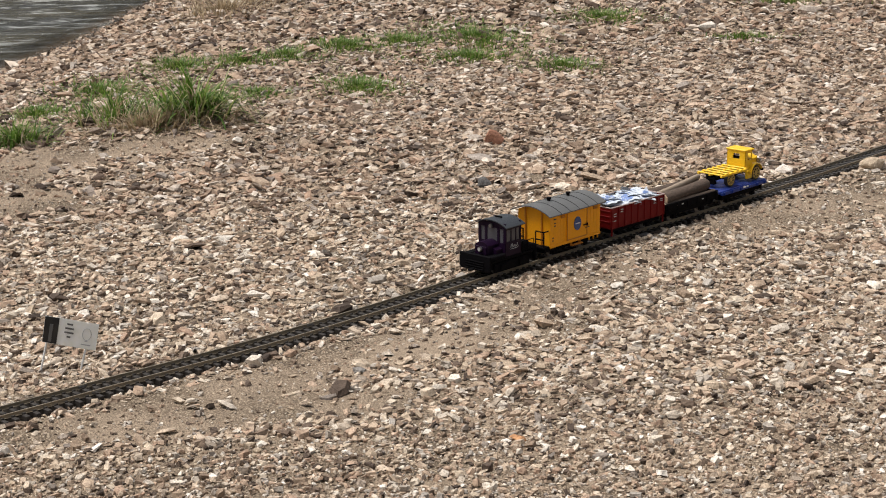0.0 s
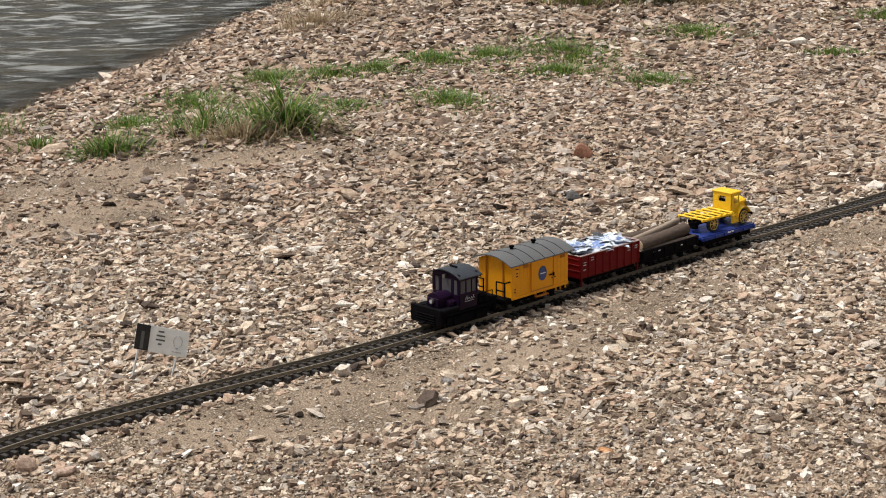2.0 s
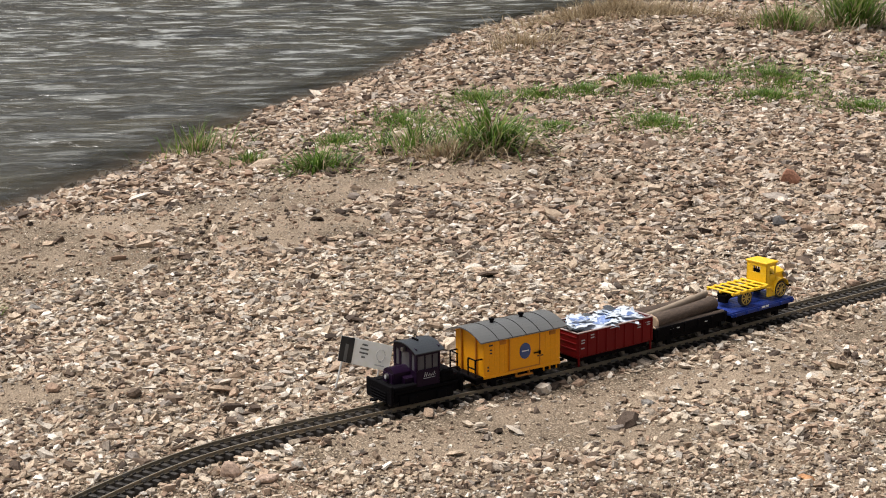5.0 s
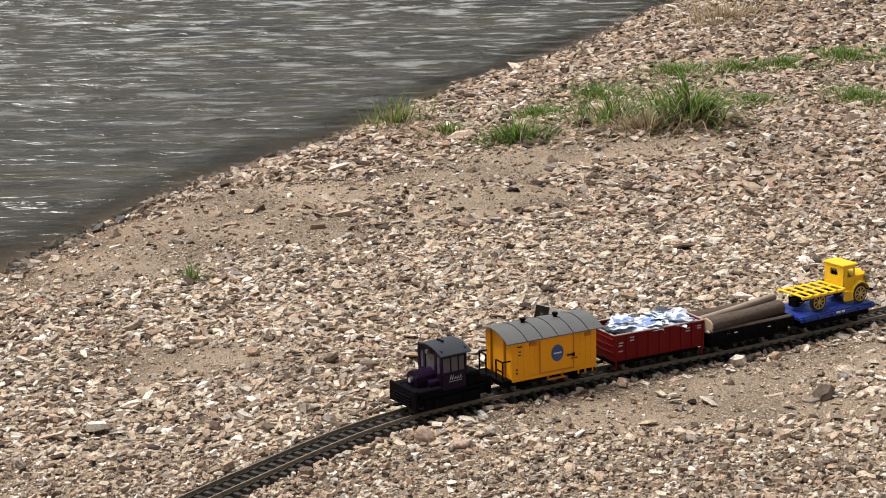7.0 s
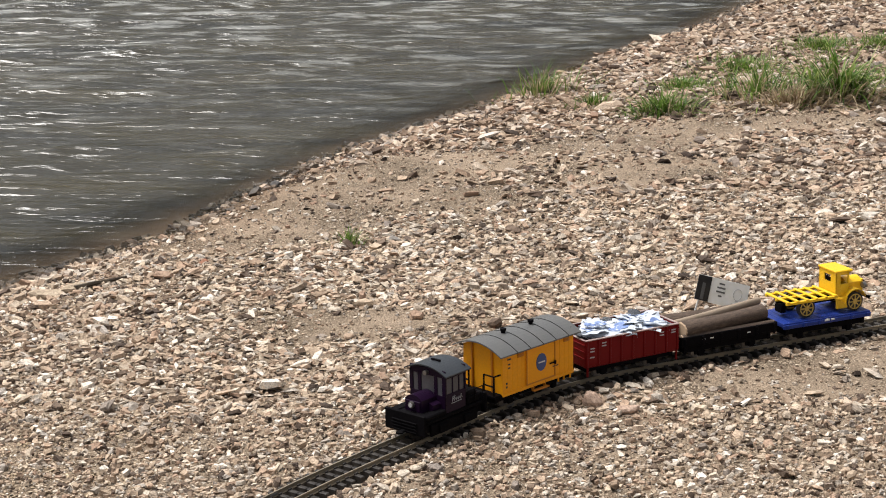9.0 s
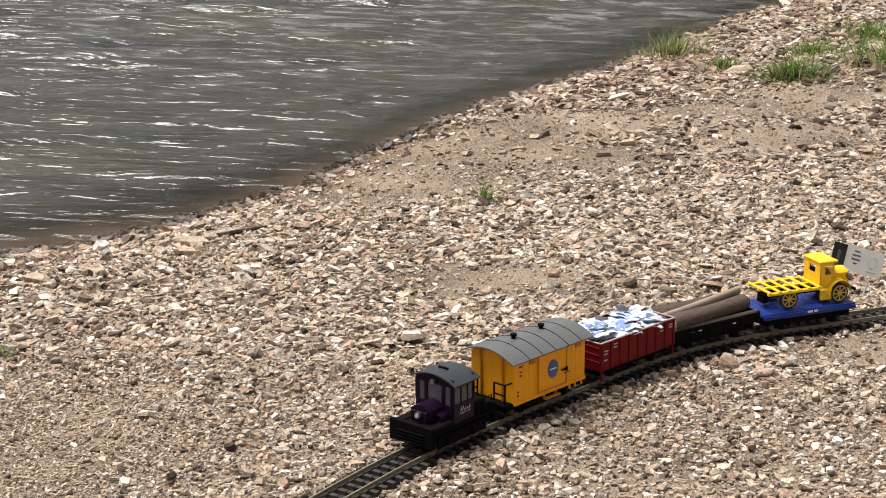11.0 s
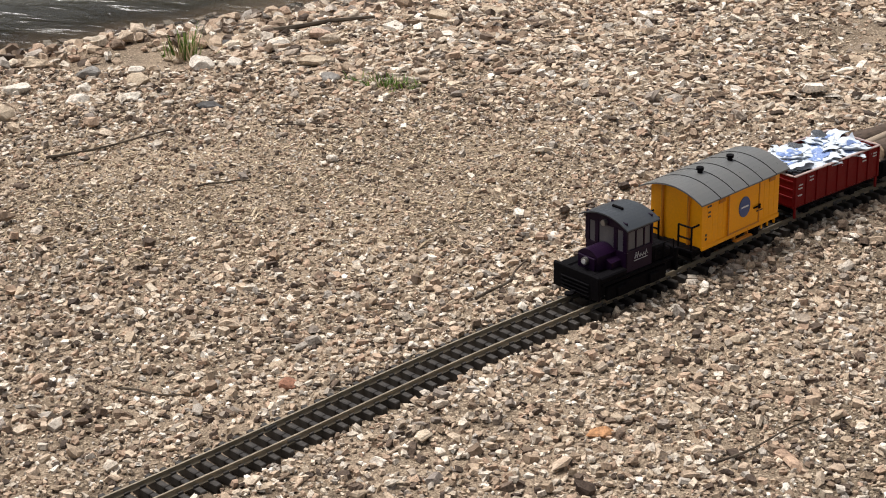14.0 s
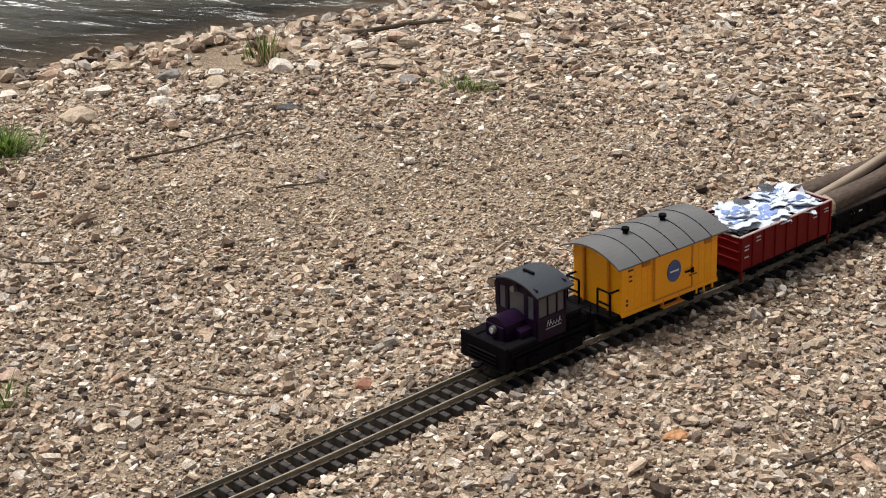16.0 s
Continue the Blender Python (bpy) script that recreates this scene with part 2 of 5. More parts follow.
M_LITTER = stone_material("straw_litter", [(0.0, (0.20, 0.15, 0.10)), (0.5, (0.46, 0.37, 0.26)), (1.0, (0.66, 0.56, 0.42))])
M_TWIG = paint("grey_brown_twig", (0.055, 0.04, 0.028), 0.85, 0.3)


# ================= mesh helpers =================
def mesh_of(name, verts, faces, material, smooth=False):
    me = bpy.data.meshes.new(name)
    me.from_pydata(verts, [], faces)
    me.update()
    me.materials.append(material)
    if smooth:
        me.polygons.foreach_set("use_smooth", [True] * len(me.polygons))
    return me


def part(name, bm, material, parent, label=""):
    """Links a bmesh as one mesh object under a thing or a part."""
    me = bpy.data.meshes.new(name)
    bmesh.ops.recalc_face_normals(bm, faces=bm.faces)
    bm.to_mesh(me)
    bm.free()
    me.materials.append(material)
    ob = new(name, me)
    ob.parent = parent
    return tagged(ob, label)


def thing(name, label, category, group="", kind=""):
    return tagged(new(name), label, category, group, kind)


def box(bm, x0, x1, y0, y1, z0, z1, bevel=0.0008):
    r = bmesh.ops.create_cube(bm, size=1, matrix=Matrix.Translation(((x0 + x1) / 2, (y0 + y1) / 2, (z0 + z1) / 2)) @ Matrix.Diagonal((abs(x1 - x0), abs(y1 - y0), abs(z1 - z0), 1)))
    if bevel:
        edges = list({e for v in r["verts"] for e in v.link_edges})
        bmesh.ops.bevel(bm, geom=edges, offset=min(bevel, 0.3 * min(abs(x1 - x0), abs(y1 - y0), abs(z1 - z0))), segments=1, affect="EDGES")
    return bm


def cyl(bm, at, axis, r, length, seg=16, r2=None):
    """A cylinder centred at a point along axis 'x', 'y' or 'z'."""
    turn = {"x": pose(0, 0, 0, 0, 90, 0), "y": pose(0, 0, 0, 90, 0, 0), "z": Matrix()}[axis]
    bmesh.ops.create_cone(bm, cap_ends=True, segments=seg, radius1=r, radius2=r if r2 is None else r2, depth=length, matrix=Matrix.Translation(at) @ turn)
    return bm


def boxes(name, sizes, material, parent, label="", bevel=0.0008):
    bm = bmesh.new()
    for s in sizes:
        box(bm, *s, bevel)
    return part(name, bm, material, parent, label)


def boxes_each(name, sizes, material, parent, label="", bevel=0.0008):
    for s in sizes:
        boxes(name, [s], material, parent, label, bevel)


def rod(bm, a, b, r, seg=6):
    a, b = Vector(a), Vector(b)
    bmesh.ops.create_cone(bm, cap_ends=True, segments=seg, radius1=r, radius2=r, depth=(b - a).length,
                          matrix=Matrix.Translation((a + b) / 2) @ (b - a).to_track_quat("Z", "Y").to_matrix().to_4x4())
    return bm


# ================= the lie of the land =================
WATER_Z = -0.08
TRACK_PTS = [(5.009, 7.012), (4.675, 6.78), (4.342, 6.548), (4.008, 6.316), (3.675, 6.083), (3.341, 5.851), (3.007, 5.619), (2.674, 5.387), (2.339, 5.156),
             (1.997, 4.932), (1.648, 4.716), (1.306, 4.492), (0.969, 4.264), (0.62, 4.047), (0.252, 3.849), (-0.099, 3.634), (-0.36, 3.33), (-0.593, 2.997),
             (-0.79, 2.629), (-0.997, 2.27), (-1.189, 1.896), (-1.388, 1.529), (-1.59, 1.166), (-1.792, 0.802), (-1.995, 0.439), (-2.197, 0.076)]


def spline(points, steps=16):
    p = np.array([points[0], *points, points[-1]], float)
    u = np.linspace(0, 1, steps, endpoint=False)[:, None]
    out = [0.5 * (2 * b + (c - a) * u + (2 * a - 5 * b + 4 * c - d) * u ** 2 + (3 * b - a - 3 * c + d) * u ** 3) for a, b, c, d in zip(p, p[1:], p[2:], p[3:])]
    return np.concatenate([*out, p[-1:]])


LINE = spline(TRACK_PTS)
LINE_S = np.concatenate([[0], np.cumsum(np.linalg.norm(np.diff(LINE, axis=0), axis=1))])
RAIL_TOP = 0.02


def on_track(s):
    return np.array([np.interp(s, LINE_S, LINE[:, 0]), np.interp(s, LINE_S, LINE[:, 1])])


def heading(s):
    d = on_track(s + 0.02) - on_track(s - 0.02)
    return math.atan2(d[1], d[0])


def distance_to(line, x, y):
    """Distance to a polyline, positive on its right-hand side."""
    p = np.stack([x, y], -1)
    best, side = np.full(x.shape, 1e9), np.zeros(x.shape)
    for a, b in zip(line, line[1:]):
        ab = b - a
        t = np.clip(((p - a) @ ab) / (ab @ ab), 0, 1)
        off = p - a - t[..., None] * ab
        d = np.hypot(off[..., 0], off[..., 1])
        s = ab[1] * (p[..., 0] - a[0]) - ab[0] * (p[..., 1] - a[1])
        near = d < best
        best, side = np.where(near, d, best), np.where(near, s, side)
    return best * np.sign(side)


rng = np.random.default_rng(7)
WAVES = [(rng.uniform(0, 2 * np.pi), rng.uniform(0, 6.28), k) for k in (0.9, 1.7, 2.9, 4.6, 7.5, 12, 19, 31) for _ in range(3)]


def rolling(x, y):
    return sum(np.sin((x * np.cos(a) + y * np.sin(a)) * k + ph) / k for a, ph, k in WAVES) / 6


def height(x, y):
    x, y = np.asarray(x, float), np.asarray(y, float)
    d = distance_to(SHORE, x, y) + 0.05 * np.sin(3.1 * x + 1.7 * y) + 0.03 * np.sin(9 * x - 4 * y) + 0.02 * np.sin(23 * x + 11 * y)
    land = 0.085 * (1 - np.exp(-np.maximum(d, 0) / 0.38)) - 0.085
    bed = np.maximum(-0.09 + 0.16 * np.minimum(d, 0), -0.9)
    h = np.where(d > 0, land, bed)
    h = np.where(d < -14, -0.9 + np.minimum((-d - 14) * 0.3, 1.6), h)
    keep = np.clip(d / 0.5, 0, 1)
    mound = 0.075 * np.exp(-(((x - 2.1) / 0.9) ** 2 + ((y - 9.8) / 0.75) ** 2)) + 0.04 * np.exp(-(((x - 0.7) / 0.55) ** 2 + ((y - 6.5) / 0.35) ** 2))
    near = np.clip((np.abs(distance_to(LINE[::4], x, y)) - 0.06) / 0.35, 0, 1)
    off = np.abs(distance_to(LINE[::4], x, y))
    bed_of_track = 0.004 * np.clip(1.9 - off / 0.045, 0, 1)
    shoulder = 0.0085 * np.clip((off - 0.036) / 0.012, 0, 1) * np.clip((0.20 - off) / 0.14, 0, 1)
    return h + keep * (mound + near * 0.035 * rolling(x, y)) - bed_of_track + shoulder

# ================= ground and river =================
def axis_steps(lo, hi, step, far):
    inner = np.arange(lo, hi + step / 2, step)
    out = step * 1.6 ** np.arange(1, 40)
    out = np.cumsum(out)
    out = np.append(out[out < far], far)
    return np.concatenate([(lo - out)[::-1], inner, hi + out])


def build_ground():
    xs, ys = axis_steps(-3.2, 5.2, 0.042, 600), axis_steps(1.2, 12.2, 0.045, 600)
    gx, gy = np.meshgrid(xs, ys)
    z = height(gx, gy)
    w = len(xs)
    verts = np.stack([gx.ravel(), gy.ravel(), z.ravel()], 1)
    i = (np.arange(len(ys) - 1)[:, None] * w + np.arange(w - 1)).ravel()
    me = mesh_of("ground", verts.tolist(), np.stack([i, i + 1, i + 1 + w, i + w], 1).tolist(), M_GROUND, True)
    return tagged(new("ground", me), "sandy gravel river bank with bare beige patches", "ground", kind="structure")


ground = build_ground()


def build_water():
    """A rippled sheet; streaks run across the current's way."""
    xs, ys = axis_steps(-8.0, 4.5, 0.06, 500), axis_steps(2.0, 13.5, 0.024, 500)
    gx, gy = np.meshgrid(xs, ys)
    r = np.random.default_rng(3)
    z = np.zeros(gx.shape)
    for k in range(26):
        a = radians(4) + r.normal(0, 0.24)
        f = r.uniform(13, 60)
        bend = 0.6 * np.sin(gx * r.uniform(1.2, 4.0) + r.uniform(0, 6)) + 0.3 * np.sin(gy * r.uniform(0.6, 2) + r.uniform(0, 6))
        z += np.sin((gy * np.cos(a) - gx * np.sin(a)) * f + bend * 3 + r.uniform(0, 6)) * 0.031 / f * (1 + np.sin(gx * r.uniform(3, 11) + r.uniform(0, 6)))
    off = -distance_to(SHORE[3:23], gx + 2.0, gy + 0.3)
    z *= 1.0 + 0.4 * np.clip((off - 0.6) / 2.5, 0, 1)
    w = len(xs)
    verts = np.stack([gx.ravel(), gy.ravel(), z.ravel()], 1)
    i = (np.arange(len(ys) - 1)[:, None] * w + np.arange(w - 1)).ravel()
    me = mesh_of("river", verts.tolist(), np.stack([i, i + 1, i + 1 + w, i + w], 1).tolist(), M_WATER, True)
    ob = tagged(new("river", me), "rippling murky brown river water reflecting a grey sky", "river", kind="structure")
    ob.location.z = WATER_Z
    return ob


river = build_water()

def build_dark_backdrop():
    """An unseen wooded slope, added across the river to darken what the water mirrors."""
    m, n, l, p = nodes("dark_slope")
    co = n.new("ShaderNodeTexCoord").outputs["Object"]
    l.new(ramp(n, l, noise_of(n, l, 0.9, 6, co, 0.7), [(0.3, (0.022, 0.021, 0.012)), (0.55, (0.055, 0.052, 0.030)), (0.75, (0.11, 0.10, 0.06))]), p.inputs["Base Color"])
    p.inputs["Roughness"].default_value = 0.95
    az, up = np.meshgrid(np.radians(np.linspace(-75, 62, 140)), np.linspace(0, 1, 16))
    r = np.random.default_rng(19)
    lumps = sum(np.sin(az * k + up * 2.0 * (k % 5) + r.uniform(0, 6)) / k ** 0.7 for k in (7, 13, 22, 37, 61, 97))
    reach = 22 + 9 * up + 0.5 * lumps * up
    z = -1.2 + up * (5.6 + 1.3 * lumps) * np.minimum(1, 1.25 - 0.25 * up)
    v = np.concatenate([np.stack([reach * np.sin(az), reach * np.cos(az), z], -1), np.stack([40 * np.sin(az[-1:]), 40 * np.cos(az[-1:]), az[-1:] * 0 - 1.5], -1)])
    w = v.shape[1]
    i = (np.arange(len(v) - 1)[:, None] * w + np.arange(w - 1)).ravel()
    me = mesh_of("backdrop", v.reshape(-1, 3).tolist(), np.stack([i, i + 1, i + 1 + w, i + w], 1).tolist(), m, True)
    return tagged(new("backdrop", me), "unseen dark slope added across the river to darken its reflections", "backdrop", kind="structure")


build_dark_backdrop()

# ================= railway track =================
GAUGE, PITCH, S0, S1 = 0.045, 0.0242, 1.9, 8.95


def build_track():
    t = thing("railway_track", "garden railway track with brass rails on dark sleepers laid on gravel", "railway track", kind="structure")
    section = [(-0.0038, 0.0), (0.0038, 0.0), (0.0038, 0.0009), (0.0009, 0.0018), (0.0008, 0.0055), (0.0014, 0.0062), (0.0014, 0.0083), (-0.0014, 0.0083), (-0.0014, 0.0062), (-0.0008, 0.0055), (-0.0009, 0.0018), (-0.0038, 0.0009)]
    ss = np.arange(S0, S1, 0.03)
    for side in (1, -1):
        verts, faces, k = [], [], len(section)
        for s in ss:
            p, h = on_track(s), heading(s)
            lx, ly = -math.sin(h), math.cos(h)
            for y, z in section:
                o = side * (GAUGE / 2 + 0.0014) + y
                verts.append((p[0] + lx * o, p[1] + ly * o, RAIL_TOP - 0.0083 + z))
        for i in range(len(ss) - 1):
            faces += [(i * k + j, i * k + (j + 1) % k, (i + 1) * k + (j + 1) % k, (i + 1) * k + j) for j in range(k)]
        ob = new("rail", mesh_of("rail", verts, faces, M_RAIL))
        ob.parent = t
        tagged(ob, "weathered brass rail")
    bm = bmesh.new()
    for y in (-1, 1):
        box(bm, -0.0046, 0.0046, y * 0.0452 - 0.0 if y < 0 else 0.0002, -0.0002 if y < 0 else 0.0452, -0.006, 0.0082, 0.0012)
        for o in (-1, 1):
            c = y * (GAUGE / 2 + 0.0014) + o * 0.0042
            box(bm, -0.0042, 0.0042, c - 0.0014, c + 0.0014, 0.0075, 0.0112, 0.0005)
    box(bm, -0.020, 0.0, 0.012, 0.0155, 0.001, 0.0050, 0)
    me = bpy.data.meshes.new("sleeper")
    bm.to_mesh(me)
    bm.free()
    me.materials.append(M_SLEEPER)
    r = np.random.default_rng(5)
    for s in np.arange(S0, S1, PITCH):
        p = on_track(s)
        ob = new("sleeper", me)
        ob.parent = t
        ob.matrix_basis = pose(p[0], p[1], RAIL_TOP - 0.0083 - 0.0082 + 0.0004, 0, 0, math.degrees(heading(s)) + r.normal(0, 0.6))
    bm = bmesh.new()
    box(bm, -0.010, 0.010, -0.0026, 0.0026, -0.0070, -0.0020, 0.0005)
    me = bpy.data.meshes.new("rail_joiner")
    bm.to_mesh(me)
    bm.free()
    me.materials.append(M_STEEL)
    for s in np.arange(S0 + 0.2, S1, 0.60):
        for side in (1, -1):
            p, h = on_track(s), heading(s)
            ob = new("rail_joiner", me)
            ob.parent = t
            ob.matrix_basis = pose(p[0], p[1], RAIL_TOP, 0, 0, math.degrees(h)) @ pose(0, side * (GAUGE / 2 + 0.0014), 0)
    return t


build_track()

# ================= the train =================
# Each car's own space: x forward, y to its left, z up from the rails.


def wheelset(parent, x, r=0.0145):
    bm = bmesh.new()
    cyl(bm, (0, 0, 0), "y", 0.0025, 0.062, 8)
    for y in (-1, 1):
        cyl(bm, (0, y * 0.0225, 0), "y", r, 0.005, 24)
        cyl(bm, (0, y * 0.0195, 0), "y", r + 0.0022, 0.0014, 24)
        cyl(bm, (0, y * 0.0262, 0), "y", r * 0.45, 0.003, 12)
    ob = part("wheelset", bm, M_STEEL, parent, "steel wheelset")
    ob.matrix_basis = pose(x, 0, r)
    return ob


def undercarriage(parent, half, wheels):
    boxes("chassis", [(-half, half, y * 0.040 - 0.003, y * 0.040 + 0.003, 0.020, 0.033) for y in (-1, 1)] + [(-half, -half + 0.008, -0.046, 0.046, 0.020, 0.034), (half - 0.008, half, -0.046, 0.046, 0.020, 0.034), (-half, half, -0.008, 0.008, 0.024, 0.032)], M_BLACK, parent)
    for x in wheels:
        wheelset(parent, x)
        for y in (-1, 1):
            boxes("axle_guard", [(x - 0.012, x + 0.012, y * 0.036 - 0.002, y * 0.036 + 0.002, 0.010, 0.024), (x - 0.006, x + 0.006, y * 0.040 - 0.003, y * 0.040 + 0.003, 0.009, 0.020)], M_BLACK, parent)
    for e in (-1, 1):
        bm = bmesh.new()
        box(bm, e * half, e * (half + 0.010), -0.004, 0.004, 0.016, 0.021)
        cyl(bm, (e * (half + 0.010), 0, 0.0185), "z", 0.007, 0.003, 14)
        part("coupler", bm, M_BLACK, parent)


def arched(x0, x1, half, z_edge, rise, thick, seg=14):
    """A bent sheet: eaves at z_edge, crown rise above them."""
    bm = bmesh.new()
    rows = []
    for x in (x0, x1):
        rows.append([[bm.verts.new((x, half * (2 * k / seg - 1), z_edge + rise * (1 - (2 * k / seg - 1) ** 2) + d)) for k in range(seg + 1)] for d in (0, thick)])
    (a0, a1), (b0, b1) = rows
    for k in range(seg):
        for f in ((a1[k], a1[k + 1], b1[k + 1], b1[k]), (a0[k + 1], a0[k], b0[k], b0[k + 1]), (a0[k], a0[k + 1], a1[k + 1], a1[k]), (b0[k + 1], b0[k], b1[k], b1[k + 1])):
            bm.faces.new(f)
    for k in (0, seg):
        bm.faces.new((a0[k], a1[k], b1[k], b0[k]))
    return bm


def gable(bm, x0, x1, half, z0, z_edge, rise, seg=12):
    """A block with an arched top."""
    ring = [(-half, z0)] + [(half * (2 * k / seg - 1), z_edge + rise * (1 - (2 * k / seg - 1) ** 2)) for k in range(seg + 1)] + [(half, z0)]
    a = [bm.verts.new((x0, y, z)) for y, z in ring]
    b = [bm.verts.new((x1, y, z)) for y, z in ring]
    bm.faces.new(a), bm.faces.new(b)
    for k in range(len(ring)):
        j = (k + 1) % len(ring)
        bm.faces.new((a[k], a[j], b[j], b[k]))
    return bm


def build_boxcar():
    c = thing("boxcar", "yellow-orange model covered goods wagon with grey arched roof", "boxcar")
    undercarriage(c, 0.108, (0.062, -0.062))
    x0, x1, hw, zb, ze = -0.107, 0.093, 0.0508, 0.034, 0.1165
    bm = gable(bmesh.new(), x0, x1, hw, zb, ze, 0.0125)
    part("body", bm, M_YELLOW, c, "yellow-orange plank body")
    part("roof", arched(-0.116, 0.110, 0.0640, 0.1130, 0.0185, 0.0026), M_ROOF, c, "grey arched roof")
    for x in (-0.080, -0.044, -0.008, 0.028, 0.064):
        part("roof_seam", arched(x - 0.0007, x + 0.0007, 0.0640, 0.1132, 0.0185, 0.0030), M_BLACK, c)
    for x in (0.036, -0.041):
        bm = cyl(bmesh.new(), (x, 0, 0.1355), "z", 0.0042, 0.008, 12)
        cyl(bm, (x, 0, 0.1410), "z", 0.0062, 0.004, 12)
        part("roof_vent", bm, M_BLACK, c, "small black roof ventilator")
    for side in (1, -1):
        y = side * hw
        pl = []
        n = 15
        for k in range(n):
            a = x0 + (x1 - x0) * k / n
            pl.append((a + 0.00012, a + (x1 - x0) / n - 0.00012, y - 0.0008, y + 0.0008, zb + 0.001, ze - 0.001))
        for s in pl:
            boxes("plank", [s], M_YELLOW, c, bevel=0.0003)
        dx0, dx1 = -0.052, 0.030
        door = boxes("sliding_door", [(dx0, dx1, y + side * 0.0010, y + side * 0.0030, zb + 0.004, ze - 0.008)], M_YELLOW, c, "yellow sliding door")
        boxes("door_frame", [(dx0, dx0 + 0.003, y + side * 0.003, y + side * 0.0042, zb + 0.004, ze - 0.008), (dx1 - 0.003, dx1, y + side * 0.003, y + side * 0.0042, zb + 0.004, ze - 0.008),
                             (dx0, dx1, y + side * 0.003, y + side * 0.0042, zb + 0.004, zb + 0.007)], M_YELLOW_TRIM, door, "darker orange door edge")
        boxes("handle", [(-0.050, -0.034, y + side * 0.0042, y + side * 0.0062, 0.066, 0.069), (-0.052, -0.047, y + side * 0.0042, y + side * 0.0066, 0.063, 0.071)], M_BLACK, door, "black door latch")
        bm = cyl(bmesh.new(), (0, 0, 0), "y", 0.0165, 0.0012, 32)
        d = part("emblem", bm, M_LOGO, door, "round blue emblem")
        d.matrix_basis = pose(-0.012, y + side * 0.0036, 0.076) @ Matrix.Diagonal((0.86, 1, 1.05, 1))
        boxes("emblem_bar", [(-0.021, -0.003, y + side * 0.0043, y + side * 0.0048, 0.0750, 0.0775)], M_WHITE, door, "pale bar across the emblem", bevel=0)
        boxes("door_rail", [(-0.054, 0.046, y + side * 0.001, y + side * 0.006, ze - 0.0070, ze - 0.0025)], M_YELLOW_LIT, c, "door rail, its highlight painted in pale yellow")
        for a in (0.036, -0.094):
            boxes("vent_shutter", [(a, a + 0.016, y + side * 0.0009, y + side * 0.0026, ze - 0.017, ze - 0.009)] + [(a + 0.001, a + 0.015, y + side * 0.0026, y + side * 0.0033, ze - 0.0160 + 0.0022 * k, ze - 0.0150 + 0.0022 * k) for k in range(3)], M_YELLOW_TRIM, c, bevel=0.0002)
        boxes_each("lettering_bar", [(0.070, 0.080, y + side * 0.0008, y + side * 0.0014, 0.100, 0.103), (0.072, 0.078, y + side * 0.0008, y + side * 0.0014, 0.090, 0.093), (0.072, 0.078, y + side * 0.0008, y + side * 0.0014, 0.083, 0.086),
                                (0.080, 0.084, y + side * 0.0008, y + side * 0.0014, 0.053, 0.057), (0.080, 0.084, y + side * 0.0008, y + side * 0.0014, 0.046, 0.050), (-0.060, -0.044, y + side * 0.0035, y + side * 0.0041, 0.058, 0.060)], M_WINDOWS_DARK, c, "small dark lettering bar", bevel=0)
        boxes("step_board", [(-0.030, 0.014, y + side * 0.001, y + side * 0.009, 0.023, 0.0255), (-0.026, -0.023, y - side * 0.004, y + side * 0.003, 0.024, 0.036), (0.007, 0.010, y - side * 0.004, y + side * 0.003, 0.024, 0.036)], M_YELLOW_TRIM, c, "dull orange step board")
        for a in (-0.100, -0.082, -0.066):
            boxes("stirrup", [(a, a + 0.003, y - side * 0.002, y + side * 0.001, 0.022, 0.035)], M_YELLOW, c, bevel=0.0004)
    for y in (-0.026, 0.026):
        boxes("end_post", [(x1, x1 + 0.004, y - 0.0022, y + 0.0022, zb, ze + 0.010)], M_YELLOW_TRIM, c)
    boxes("end_platform", [(x1, 0.113, -0.050, 0.050, 0.031, 0.036)], M_BLACK, c)
    for side in (1, -1):
        boxes("bottom_sill", [(x0, x1, side * hw - 0.0006, side * hw + 0.0028, zb - 0.003, zb + 0.004)], M_YELLOW, c, "yellow sill under the planks", bevel=0.0005)
    for y in (-1, 1):
        bm = bmesh.new()
        for a in (0.046, 0.020):
            rod(bm, (0.111, y * a, 0.034), (0.111, y * a, 0.074), 0.0018)
        for z in (0.054, 0.074):
            rod(bm, (0.111, y * 0.046, z), (0.111, y * 0.020, z), 0.0018)
        rod(bm, (0.111, y * 0.046, 0.074), (x1, y * 0.046, 0.074), 0.0018)
        part("platform_railing", bm, M_BLACK, c, "black wire platform railing")
    return c


